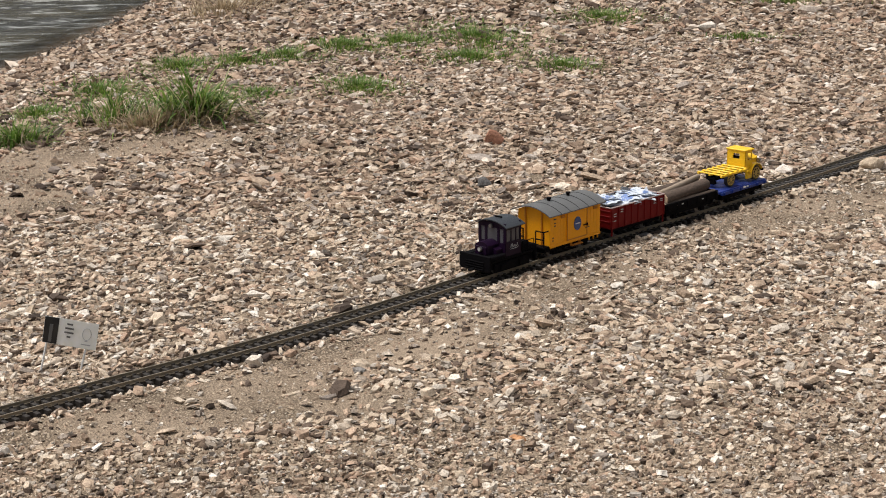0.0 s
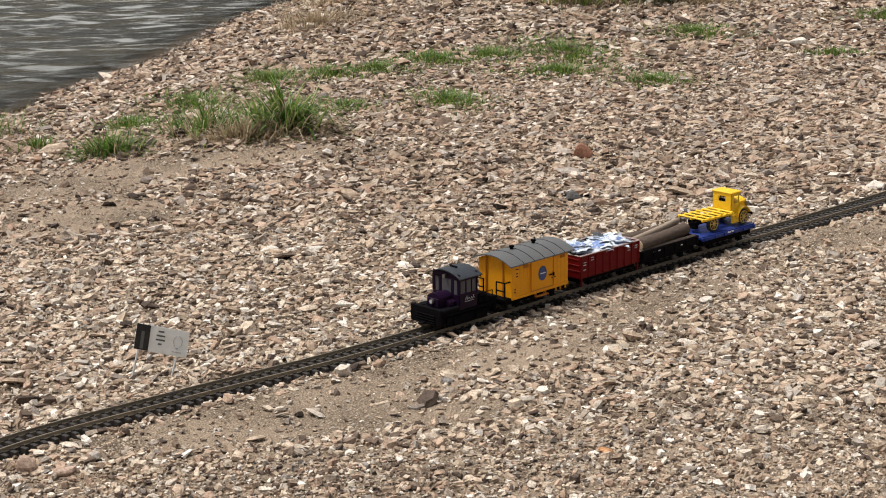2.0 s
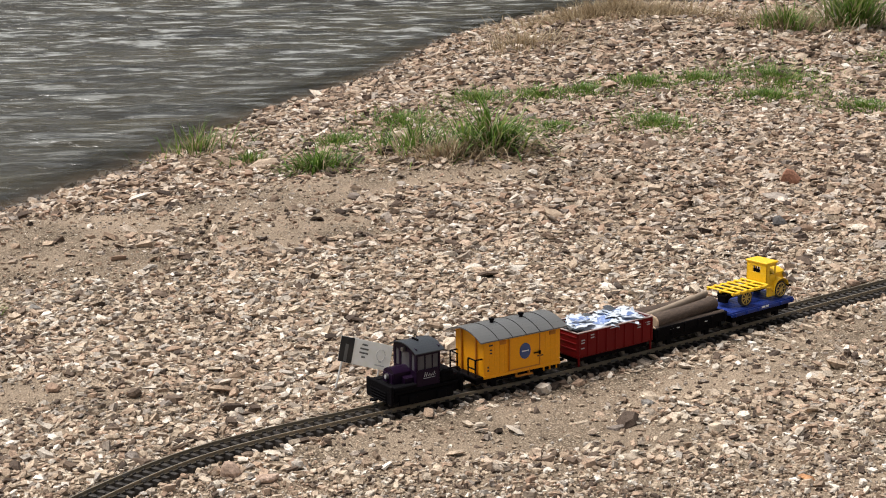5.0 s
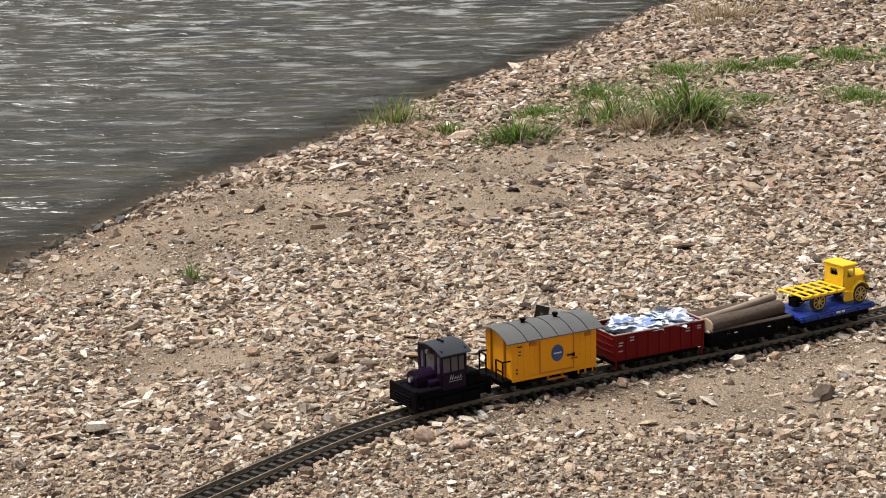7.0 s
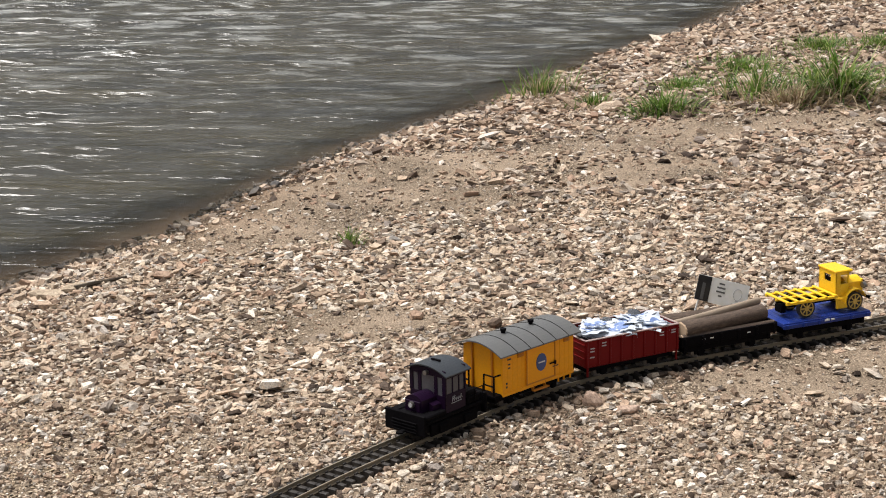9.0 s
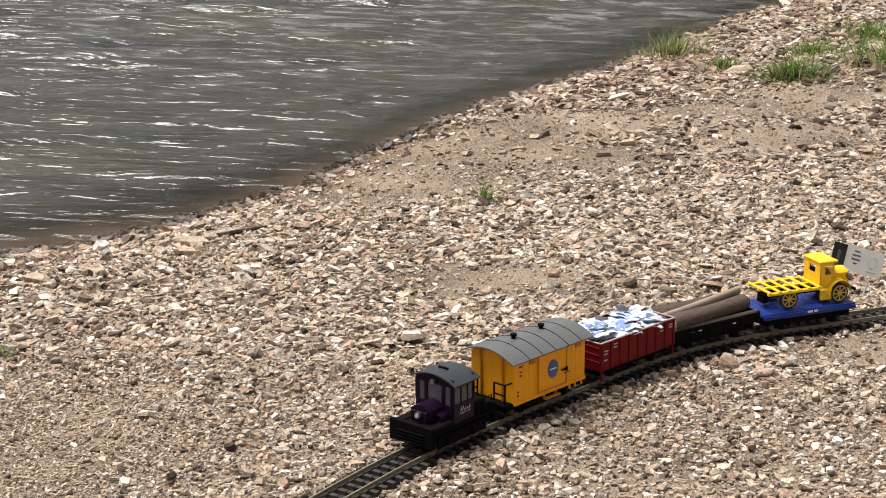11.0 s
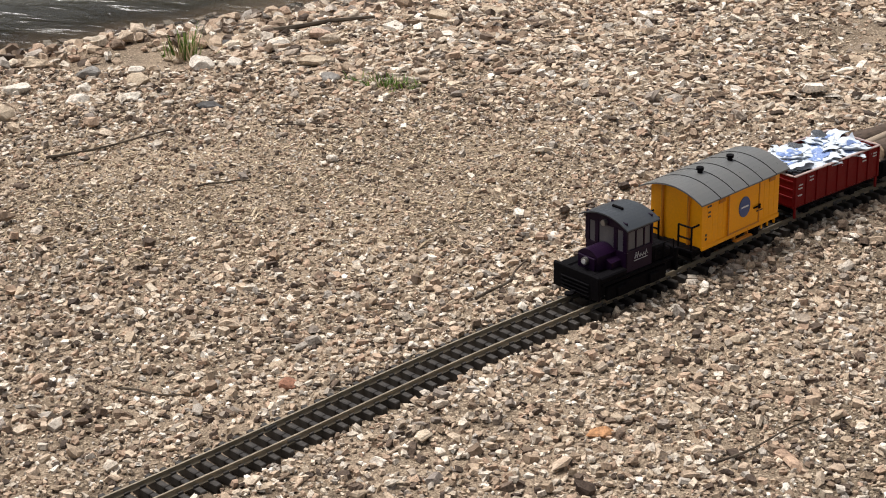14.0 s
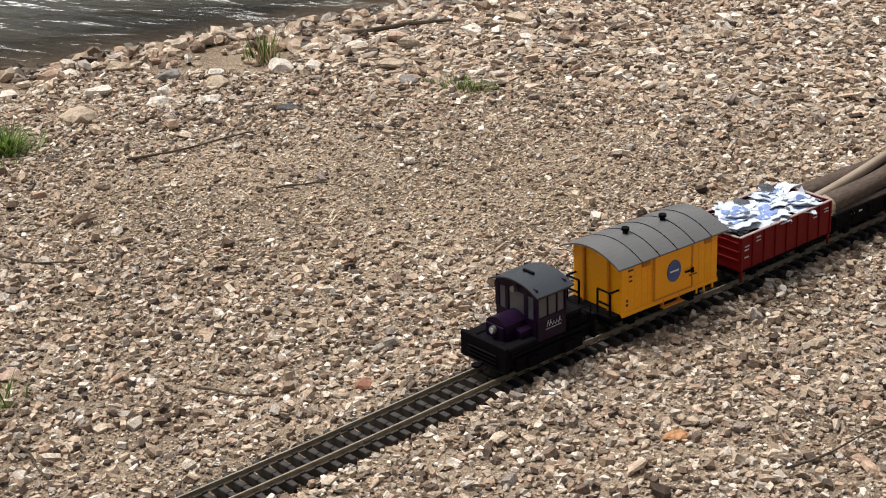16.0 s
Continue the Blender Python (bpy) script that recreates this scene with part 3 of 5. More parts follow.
def build_loco():
    c = thing("locomotive", "small dark purple and black model switcher locomotive", "locomotive")
    h = 0.083
    boxes("frame", [(-h, h, -0.040, 0.040, 0.016, 0.036), (-h + 0.004, h - 0.004, -0.046, 0.046, 0.034, 0.040)], M_BLACK, c, "black chassis frame", 0.0015)
    for e, nm in ((1, "front_beam"), (-1, "rear_beam")):
        boxes(nm, [(e * h, e * (h + 0.006), -0.049, 0.049, 0.014, 0.054)], M_BLACK, c, "black bumper beam", 0.002)
    boxes_each("cow_catcher", [(h + 0.006, h + 0.009, -0.030, 0.030, 0.018 + 0.006 * k, 0.020 + 0.006 * k) for k in range(4)], M_BLACK, c)
    for x in (0.035, -0.035):
        wheelset(c, x, 0.0155)
    for y in (-1, 1):
        boxes("side_frame", [(-0.066, 0.066, y * 0.0415 - 0.003, y * 0.0415 + 0.003, 0.008, 0.030), (-0.046, -0.024, y * 0.046 - 0.003, y * 0.046 + 0.003, 0.010, 0.026), (0.024, 0.046, y * 0.046 - 0.003, y * 0.046 + 0.003, 0.010, 0.026)], M_BLACK, c, bevel=0.0015)
    bm = bmesh.new()
    gable(bm, 0.024, 0.064, 0.020, 0.045, 0.071, 0.009)
    gable(bm, 0.024, 0.046, 0.032, 0.045, 0.060, 0.006)
    part("hood", bm, M_PURPLE, c, "glossy purple engine hood")
    boxes("front_deck", [(0.024, 0.083, -0.0255, 0.0255, 0.040, 0.0485)], M_BLACK, c, "flat black front deck", 0.001)
    boxes("radiator", [(0.064, 0.0668, -0.018, 0.018, 0.0485, 0.069)], M_PURPLE, c, "purple radiator front")
    bm = cyl(bmesh.new(), (0.0695, 0, 0.062), "x", 0.0062, 0.005, 18)
    lamp = part("headlight", bm, M_STEEL, c)
    part("lens", cyl(bmesh.new(), (0.0724, 0, 0.062), "x", 0.0042, 0.0014, 18), M_LENS, lamp, "clear lens")
    # cab of posts and panels with open windows
    x0, x1, w, zt = -0.034, 0.024, 0.043, 0.110
    boxes_each("cab_wall", [(x1 - 0.003, x1, -w, w, 0.040, 0.074), (x0, x0 + 0.003, -w, w, 0.040, 0.074), (x0, x1, w - 0.003, w, 0.040, 0.076), (x0, x1, -w, -w + 0.003, 0.040, 0.076),
                       (x1 - 0.003, x1, -w, w, 0.107, 0.122), (x0, x0 + 0.003, -w, w, 0.107, 0.122), (x0, x1, w - 0.003, w, 0.105, zt + 0.003), (x0, x1, -w, -w + 0.003, 0.105, zt + 0.003)], M_PURPLE, c, "dark purple cab wall")
    for y, wide in ((-0.0395, 0.0045), (-0.0195, 0.0040), (0.0195, 0.0040), (0.0395, 0.0045)):
        for x in (x1 - 0.0015, x0 + 0.0015):
            boxes("cab_post", [(x - 0.002, x + 0.002, y - wide, y + wide, 0.073, 0.112)], M_PURPLE, c)
    for x in (-0.016, 0.002):
        for y in (-1, 1):
            boxes("window_bar", [(x - 0.0012, x + 0.0012, y * 0.0415 - 0.0015, y * 0.0415 + 0.0015, 0.075, 0.107)], M_PURPLE, c)
    for y0, y1 in ((-0.039, -0.019), (-0.015, 0.015), (0.019, 0.039)):
        boxes("windscreen", [(x1 - 0.0022, x1 - 0.0012, y0, y1, 0.074, 0.108)], M_PANE, c, "dull grey windscreen pane", 0)
    for y in (-1, 1):
        boxes("side_window", [(x0 + 0.004, x1 - 0.004, y * 0.0405 - 0.0005, y * 0.0405 + 0.0005, 0.076, 0.106)], M_PANE, c, "dull grey side window", 0)
    boxes("cab_floor", [(x0, x1, -w, w, 0.039, 0.042)], M_BLACK, c)
    part("cab_roof", arched(x0 - 0.007, x1 + 0.007, 0.051, 0.112, 0.014, 0.0022), M_CABROOF, c, "dark grey curved cab roof")
    boxes("horn", [(-0.004, 0.000, -0.012, 0.010, 0.1275, 0.1315)], M_BLACK, c, "black roof horn")
    bm = cyl(bmesh.new(), (x1 + 0.004, 0, 0.113), "x", 0.0045, 0.008, 14)
    part("roof_lamp", bm, M_STEEL, c)
    # script-like lettering drawn as slanted strokes
    bm = bmesh.new()
    for k, (a, hgt) in enumerate(((0.006, 0.010), (0.001, 0.010), (-0.005, 0.006), (-0.011, 0.006), (-0.017, 0.009))):
        rod(bm, (a, w + 0.0008, 0.060), (a - 0.003, w + 0.0008, 0.060 + hgt), 0.0006, 5)
        rod(bm, (a - 0.003, w + 0.0008, 0.060 + hgt * 0.6), (a - 0.006, w + 0.0008, 0.061), 0.0005, 5)
    rod(bm, (0.008, w + 0.0008, 0.057), (-0.022, w + 0.0008, 0.0575), 0.0006, 5)
    part("name_stroke", bm, M_FAINT, c, "white script strokes on the cab side")
    boxes("rear_hood", [(-0.078, -0.035, -0.0425, 0.0425, 0.040, 0.056), (-0.070, -0.035, -0.040, 0.040, 0.054, 0.064)], M_BLACK, c, "black rear deck box", 0.003)
    for y in (-1, 1):
        bm = bmesh.new()
        for x in (-0.038, -0.057, -0.080):
            rod(bm, (x, y * 0.045, 0.038), (x, y * 0.045, 0.068), 0.001)
        rod(bm, (-0.038, y * 0.045, 0.068), (-0.080, y * 0.045, 0.068), 0.001)
        part("handrail", bm, M_BLACK, c)
    boxes_each("running_board", [(0.024, 0.083, y * 0.036 - 0.010, y * 0.036 + 0.010, 0.040, 0.050) for y in (-1, 1)], M_BLACK, c, "black running board", 0.002)
    bm = box(bmesh.new(), h + 0.006, h + 0.020, -0.004, 0.004, 0.016, 0.021)
    cyl(bm, (h + 0.020, 0, 0.0185), "z", 0.007, 0.003, 14)
    part("coupler", bm, M_BLACK, c)
    return c


def build_gondola():
    c = thing("gondola_wagon", "oxide red open model gondola wagon with ribbed sides", "gondola wagon")
    undercarriage(c, 0.104, (0.060, -0.060))
    h, w, z0, z1 = 0.111, 0.0545, 0.034, 0.0875
    boxes("floor", [(-h, h, -w, w, z0 - 0.002, z0 + 0.003)], M_RED, c)
    for y in (-1, 1):
        boxes("side_wall", [(-h, h, y * w - 0.0012, y * w + 0.0012, z0 + 0.001, z1)], M_RED, c, "oxide red side wall")
        boxes("top_rim", [(-h - 0.001, h + 0.001, y * w - 0.0022, y * w + 0.0028, z1, z1 + 0.0022)], M_RIM, c, "pale worn top rim")
        for k in range(9):
            x = -h + 0.003 + k * (2 * h - 0.006) / 8
            boxes("side_rib", [(x - 0.0022, x + 0.0022, y * (w + 0.0012) - (0.0012 if y > 0 else 0.0022), y * (w + 0.0012) + (0.0022 if y > 0 else 0.0012), z0, z1)], M_RED, c)
        boxes_each("lettering_bar", [(a, a + 0.010, y * (w + 0.0014) - 0.0005, y * (w + 0.0014) + 0.0005, z, z + 0.0022) for a, z in ((0.090, 0.070), (0.091, 0.064), (0.091, 0.052), (0.063, 0.078), (0.063, 0.072), (-0.075, 0.076), (-0.075, 0.070), (-0.103, 0.077), (-0.103, 0.072))], M_FAINT, c, "faint grey lettering bar", bevel=0)
        for x in (-0.106, 0.106):
            boxes("corner_step", [(x - 0.002, x + 0.002, y * w - 0.002, y * w + 0.002, 0.014, z0)], M_RED, c)
    for e in (-1, 1):
        boxes("end_wall", [(e * h - 0.0012, e * h + 0.0012, -w, w, z0 + 0.001, z1)], M_RED, c, "oxide red end wall")
        for z in (0.050, 0.064, 0.078):
            boxes("end_rib", [(e * h + (0.0012 if e > 0 else -0.0030), e * h + (0.0030 if e > 0 else -0.0012), -w, w, z, z + 0.003)], M_RED, c)
        boxes("end_rim", [(e * h - 0.0022, e * h + 0.0022, -w + 0.0023, w - 0.0023, z1, z1 + 0.0022)], M_RIM, c, "pale worn end rim")
    boxes("load_bed", [(-h + 0.002, h - 0.002, -w + 0.002, w - 0.002, 0.056, 0.075)], M_DARKFOIL, c, "packed dark wrappers under the load")
    return c


def build_flatcar(name, label, material, low_sides):
    c = thing(name, label, "flat wagon")
    h, w = (0.116, 0.052) if low_sides else (0.109, 0.052)
    undercarriage(c, h - 0.010, (0.062, -0.062))
    if low_sides:
        boxes("deck", [(-h, h, -w, w, 0.034, 0.040)], material, c)
        for y in (-1, 1):
            boxes("low_side", [(-h, h, y * w - 0.002, y * w + 0.002, 0.038, 0.056)], material, c, "black low drop side")
            for k in range(6):
                x = -h + 0.008 + k * (2 * h - 0.016) / 5
                boxes("stake_pocket", [(x - 0.003, x + 0.003, y * (w + 0.003) - 0.0014, y * (w + 0.003) + 0.0014, 0.034, 0.054)], material, c)
            boxes_each("lettering_bar", [(a, a + 0.008, y * (w + 0.0022) - 0.0005, y * (w + 0.0022) + 0.0005, z, z + 0.002) for a, z in ((0.04, 0.046), (0.06, 0.046), (-0.05, 0.044))], M_WHITE, c, "tiny white lettering bar", bevel=0)
        for e in (-1, 1):
            boxes("end_board", [(e * h - 0.002, e * h + 0.002, -w, w, 0.038, 0.056)], material, c)
    else:
        n = 14
        for k in range(n):
            x = -h + k * 2 * h / n
            boxes("deck_plank", [(x + 0.0004, x + 2 * h / n - 0.0004, -w, w, 0.043, 0.0475)], material, c, bevel=0.0006)
        for y in (-1, 1):
            boxes("side_sill", [(-h, h, y * w - 0.003, y * w + 0.003, 0.036, 0.0445)], material, c, "blue side sill")
            for k in range(6):
                x = -h + 0.010 + k * (2 * h - 0.020) / 5
                boxes("stake_pocket", [(x - 0.003, x + 0.003, y * (w + 0.0045) - 0.002, y * (w + 0.0045) + 0.002, 0.037, 0.046)], material, c)
            boxes_each("lettering_bar", [(a, a + 0.012, y * (w + 0.0032) - 0.0005, y * (w + 0.0032) + 0.0005, 0.041, 0.045) for a in (-0.02, -0.004)], M_WHITE, c, "small white lettering bar", bevel=0)
        for e in (-1, 1):
            boxes("end_sill", [(e * (h - 0.003) - 0.003, e * (h - 0.003) + 0.003, -w + 0.003, w - 0.003, 0.039, 0.0455)], material, c)
    return c


def wheel(parent, name, r, width):
    bm = cyl(bmesh.new(), (0, 0, 0), "y", r, width, 28)
    ob = part(name, bm, M_TYRE, parent, "black tyre on a yellow spoked wheel")
    bm = bmesh.new()
    for k in range(8):
        a = k * math.pi / 4
        for y in (-1, 1):
            rod(bm, (0, y * (width / 2 + 0.0006), 0), (math.cos(a) * r * 0.74, y * (width / 2 + 0.0006), math.sin(a) * r * 0.74), 0.0014, 5)
    for y in (-1, 1):
        cyl(bm, (0, y * (width / 2 + 0.0008), 0), "y", r * 0.26, 0.002, 14)
        for k in range(20):
            a, b = k * math.pi / 10, (k + 1) * math.pi / 10
            rod(bm, (math.cos(a) * r * 0.76, y * (width / 2 + 0.0005), math.sin(a) * r * 0.76), (math.cos(b) * r * 0.76, y * (width / 2 + 0.0005), math.sin(b) * r * 0.76), 0.0013, 5)
    part("spokes", bm, M_BRASS, ob, "brassy yellow spoked wheel centre")
    return ob


def build_truck():
    """An old lorry, its nose towards +x; z from its tyres' foot."""
    c = thing("toy_truck", "bright yellow toy lorry with open slatted bed and spoked wheels", "toy truck")
    r = 0.0205
    for x, y in ((0.062, 0.034), (0.062, -0.034), (-0.056, 0.030), (-0.056, -0.030)):
        wheel(c, "wheel", r, 0.009).matrix_basis = pose(x, y, r)
    bm = cyl(bmesh.new(), (0.062, 0, r), "y", 0.003, 0.062, 8)
    cyl(bm, (-0.056, 0, r), "y", 0.003, 0.062, 8)
    part("axle", bm, M_BLACK, c)
    boxes_each("chassis_rail", [(-0.100, 0.082, y * 0.014 - 0.003, y * 0.014 + 0.003, 0.022, 0.032) for y in (-1, 1)], M_BLACK, c)
    zb = 0.034
    for y in (-0.038, 0.0, 0.038):
        boxes("bed_stringer", [(-0.110, 0.018, y - 0.0035, y + 0.0035, zb, zb + 0.006)], M_TRUCK, c, bevel=0.0012)
    for k in range(6):
        x = -0.106 + k * 0.0235
        boxes("bed_slat", [(x - 0.0035, x + 0.0035, -0.042, 0.042, zb + 0.0045, zb + 0.0085)], M_TRUCK, c, bevel=0.0012)
    boxes_each("bed_block", [(x - 0.004, x + 0.004, y * 0.014 - 0.004, y * 0.014 + 0.004, 0.031, zb + 0.001) for x in (-0.09, -0.03, 0.01) for y in (-1, 1)], M_BLACK, c)
    # cab with window openings
    x0, x1, w, z0, zt = 0.018, 0.052, 0.031, 0.028, 0.086
    zw0, zw1 = 0.060, 0.079
    bars = [(x0, x0 + 0.003, -w, w, z0, 0.063), (x0, x0 + 0.003, -w, w, 0.077, zt), (x0, x0 + 0.003, -w, -0.011, 0.062, 0.078), (x0, x0 + 0.003, 0.011, w, 0.062, 0.078)]
    for y in (-1, 1):
        a, b = (w - 0.003, w) if y > 0 else (-w, -w + 0.003)
        bars += [(x0, 0.030, a, b, z0, zt), (0.029, x1, a, b, z0, 0.060), (0.029, x1, a, b, zw1, zt), (x1 - 0.004, x1, a, b, 0.059, zt)]
    bars += [(x1 - 0.003, x1, -w, w, z0, zw0), (x1 - 0.003, x1, -w, w, zw1 + 0.002, zt)]
    boxes("cab", bars, M_TRUCK, c, "yellow cab with open windows", 0.0008)
    boxes("cab_roof", [(x0 - 0.002, x1 + 0.007, -w - 0.002, w + 0.002, zt - 0.001, zt + 0.004)], M_TRUCK, c, "rounded yellow cab roof", 0.003)
    boxes("seat", [(0.021, 0.034, -0.026, 0.026, 0.040, 0.058), (0.021, 0.025, -0.026, 0.026, 0.056, 0.070)], M_BLACK, c, "black seat", 0.002)
    boxes_each("rear_window_bar", [(x0 - 0.0006, x0 + 0.0006, y - 0.001, y + 0.001, 0.063, 0.077) for y in (-0.006, 0.0, 0.006)], M_BLACK, c, bevel=0)
    bm = gable(bmesh.new(), x1, 0.092, 0.020, 0.032, 0.057, 0.009)
    part("hood", bm, M_TRUCK, c, "sloped yellow engine hood")
    boxes("radiator", [(0.092, 0.096, -0.019, 0.019, 0.030, 0.061)], M_TRUCK, c, bevel=0.002)
    for y in (-1, 1):
        bm = bmesh.new()
        n, rr = 12, 0.0262
        pts = [(0.062 + rr * math.cos(a), r + rr * math.sin(a)) for a in [math.pi * (1.02 - 0.92 * k / n) for k in range(n + 1)]]
        pts = [(0.022, 0.030)] + pts
        lay = [[bm.verts.new((x, y * yy, z + d)) for x, z in pts] for yy, d in ((0.020, 0), (0.042, 0), (0.042, 0.002), (0.020, 0.002))]
        for a in range(4):
            for k in range(len(pts) - 1):
                bm.faces.new((lay[a][k], lay[a][k + 1], lay[(a + 1) % 4][k + 1], lay[(a + 1) % 4][k]))
        for k in (0, len(pts) - 1):
            bm.faces.new([lay[a][k] for a in range(4)])
        part("fender", bm, M_TRUCK, c, "curved yellow front fender")
        boxes("side_skirt", [(0.018, 0.046, y * 0.034 - 0.004, y * 0.034 + 0.004, 0.008, 0.033)], M_TRUCK, c, "yellow step panel below the cab", 0.003)
        bm = cyl(bmesh.new(), (0.092, y * 0.026, 0.050), "x", 0.006, 0.008, 14)
        part("headlight", bm, M_STEEL, c)
    boxes("bumper", [(0.100, 0.104, -0.036, 0.036, 0.020, 0.026)], M_BLACK, c)
    boxes_each("tail_block", [(-0.104, -0.092, -0.012, 0.012, 0.010, 0.026), (-0.090, -0.080, 0.006, 0.014, 0.008, 0.024)], M_BLACK, c)
    return c


def build_log(r, length, bend, seed):
    q = np.random.default_rng(seed)
    seg, rings = 14, 12
    lump = 1 + q.normal(0, 0.05, seg)
    bm = bmesh.new()
    rows = []
    for i in range(rings + 1):
        u = i / rings
        rr = r * (1.0 - 0.12 * u) * (1 + 0.04 * math.sin(7 * u + seed))
        cy, cz = bend * math.sin(math.pi * u), 0.4 * bend * math.sin(2.2 * u)
        rows.append([bm.verts.new((length * (0.5 - u), cy + rr * lump[k] * math.cos(2 * math.pi * k / seg), cz + rr * lump[k] * math.sin(2 * math.pi * k / seg))) for k in range(seg)])
    for a, b in zip(rows, rows[1:]):
        for k in range(seg):
            bm.faces.new((a[k], a[(k + 1) % seg], b[(k + 1) % seg], b[k])).smooth = True
    c = thing("log", "brown bark-covered wooden log with pale sawn ends", "log", "logs on the flat wagon")
    part("bark", bm, M_BARK if seed != 4 else M_PALEBARK, c)
    for u in (0, 1):
        bm = bmesh.new()
        rr = r * (1.0 - 0.12 * u) * (1 + 0.04 * math.sin(7 * u + seed))
        x = length * (0.5 - u)
        cz = 0.4 * bend * math.sin(2.2 * u)
        lo = [bm.verts.new((x + d, rr * 0.99 * lump[k] * math.cos(2 * math.pi * k / seg) * s, cz + rr * 0.99 * lump[k] * math.sin(2 * math.pi * k / seg) * s)) for d, s in ((0.0, 1.0), ((0.002 if u == 0 else -0.002), 0.86)) for k in range(seg)]
        bm.faces.new(lo[seg:])
        for k in range(seg):
            bm.faces.new((lo[k], lo[(k + 1) % seg], lo[seg + (k + 1) % seg], lo[seg + k]))
        part("sawn_end", bm, M_CUT, c, "pale sawn end")
    return c


def build_packet(seed, dark):
    """A crumpled flat wrapper with a printed disc."""
    q = np.random.default_rng(seed)
    n = 8
    a, b = q.uniform(0.042, 0.066), q.uniform(0.034, 0.050)
    ph = q.uniform(0, 6.28, 6)

    def dent(x, y):
        return 0.0026 * math.sin(90 * x + ph[0]) * math.sin(80 * y + ph[1]) + 0.0011 * math.sin(150 * (x + y) + ph[2]) + 0.0012 * math.sin(260 * (x - 0.6 * y) + ph[3])

    bm = bmesh.new()
    top, low = [], []
    for i in range(n + 1):
        for j in range(n + 1):
            x, y = a * (i / n - 0.5) * (1 + 0.1 * math.sin(5 * j + ph[4])), b * (j / n - 0.5) * (1 + 0.1 * math.sin(4 * i + ph[5]))
            z = dent(x, y)
            puff = 0.004 * max(0.0, 1 - (2 * i / n - 1) ** 2) * max(0.0, 1 - (2 * j / n - 1) ** 2) + 0.0004
            top.append(bm.verts.new((x, y, z + puff)))
            low.append(bm.verts.new((x, y, z - puff)))
    for g, flip in ((top, False), (low, True)):
        for i in range(n):
            for j in range(n):
                f = [g[i * (n + 1) + j], g[(i + 1) * (n + 1) + j], g[(i + 1) * (n + 1) + j + 1], g[i * (n + 1) + j + 1]]
                bm.faces.new(f[::-1] if flip else f)
    rim = [(i, 0) for i in range(n)] + [(n, j) for j in range(n)] + [(i, n) for i in range(n, 0, -1)] + [(0, j) for j in range(n, 0, -1)]
    for (i, j), (k, m) in zip(rim, rim[1:] + rim[:1]):
        bm.faces.new((top[i * (n + 1) + j], low[i * (n + 1) + j], low[k * (n + 1) + m], top[k * (n + 1) + m]))
    c = thing("wrapper", "crumpled dark grey foil wrapper in the wagon load" if dark else "crumpled glossy white wrapper with a pale blue print", "wrapper", "wrappers heaped in the gondola")
    part("sheet", bm, M_DARKFOIL if dark else M_PAPER, c)
    if not dark:
        bm = bmesh.new()
        hub = bm.verts.new((0, 0, dent(0, 0) + 0.0052))
        ring = []
        for k in range(16):
            x, y = 0.0135 * math.cos(k * math.pi / 8), 0.0105 * math.sin(k * math.pi / 8)
            puff = 0.004 * max(0.0, 1 - (2 * x / a) ** 2) * max(0.0, 1 - (2 * y / b) ** 2) + 0.0004
            ring.append(bm.verts.new((x, y, dent(x, y) + puff + 0.0009)))
        for k in range(16):
            bm.faces.new((hub, ring[k], ring[(k + 1) % 16]))
        part("print", bm, M_PALEBLUE, c, "round pale blue print")
    return c


LOCO, BOXCAR, GONDOLA, LOGCAR, BLUECAR = 0.203, -0.027, -0.288, -0.525, -0.768
CARS = [(build_loco(), LOCO, 0.036), (build_boxcar(), BOXCAR, 0.062), (build_gondola(), GONDOLA, 0.060),
        (build_flatcar("log_flat_wagon", "black low-sided model flat wagon carrying logs", M_BLACK, True), LOGCAR, 0.062),
        (build_flatcar("truck_flat_wagon", "bright blue model flat wagon carrying a toy truck", M_BLUE, False), BLUECAR, 0.062)]
# thing, car offset, half wheelbase, pose in the car's space
LOADS = [(build_truck(), BLUECAR, 0.062, pose(-0.016, 0, 0.0475, 0, 0, 180))]
for r, length, bend, y, z, turn, lean, seed in ((0.0180, 0.205, 0.004, 0.022, 0.0650, 3, 1.5, 1), (0.0170, 0.226, -0.003, -0.026, 0.0640, -2, 0.8, 2), (0.0090, 0.216, 0.003, 0.004, 0.0490, 1, 0, 3),
                                                (0.0090, 0.226, 0.005, -0.002, 0.0780, 7, 2.2, 4), (0.0090, 0.222, 0.002, 0.040, 0.0490, 0, 0, 5)):
    LOADS.append((build_log(r, length, bend, seed), LOGCAR, 0.062, pose(-0.004, y, z, 0, lean, turn)))
q = np.random.default_rng(11)
for k in range(46):
    x, y = -0.088 + 0.176 * ((k * 0.381966) % 1), -0.034 + 0.068 * ((k * 0.7548) % 1)
    LOADS.append((build_packet(100 + k, k % 6 == 4), GONDOLA, 0.060,
                  pose(x, y, 0.0785 + 0.008 * (1 - (x / 0.14) ** 2) * (1 - (y / 0.065) ** 2) + q.uniform(0, 0.005), q.normal(0, 11), q.normal(0, 11), q.uniform(0, 360))))

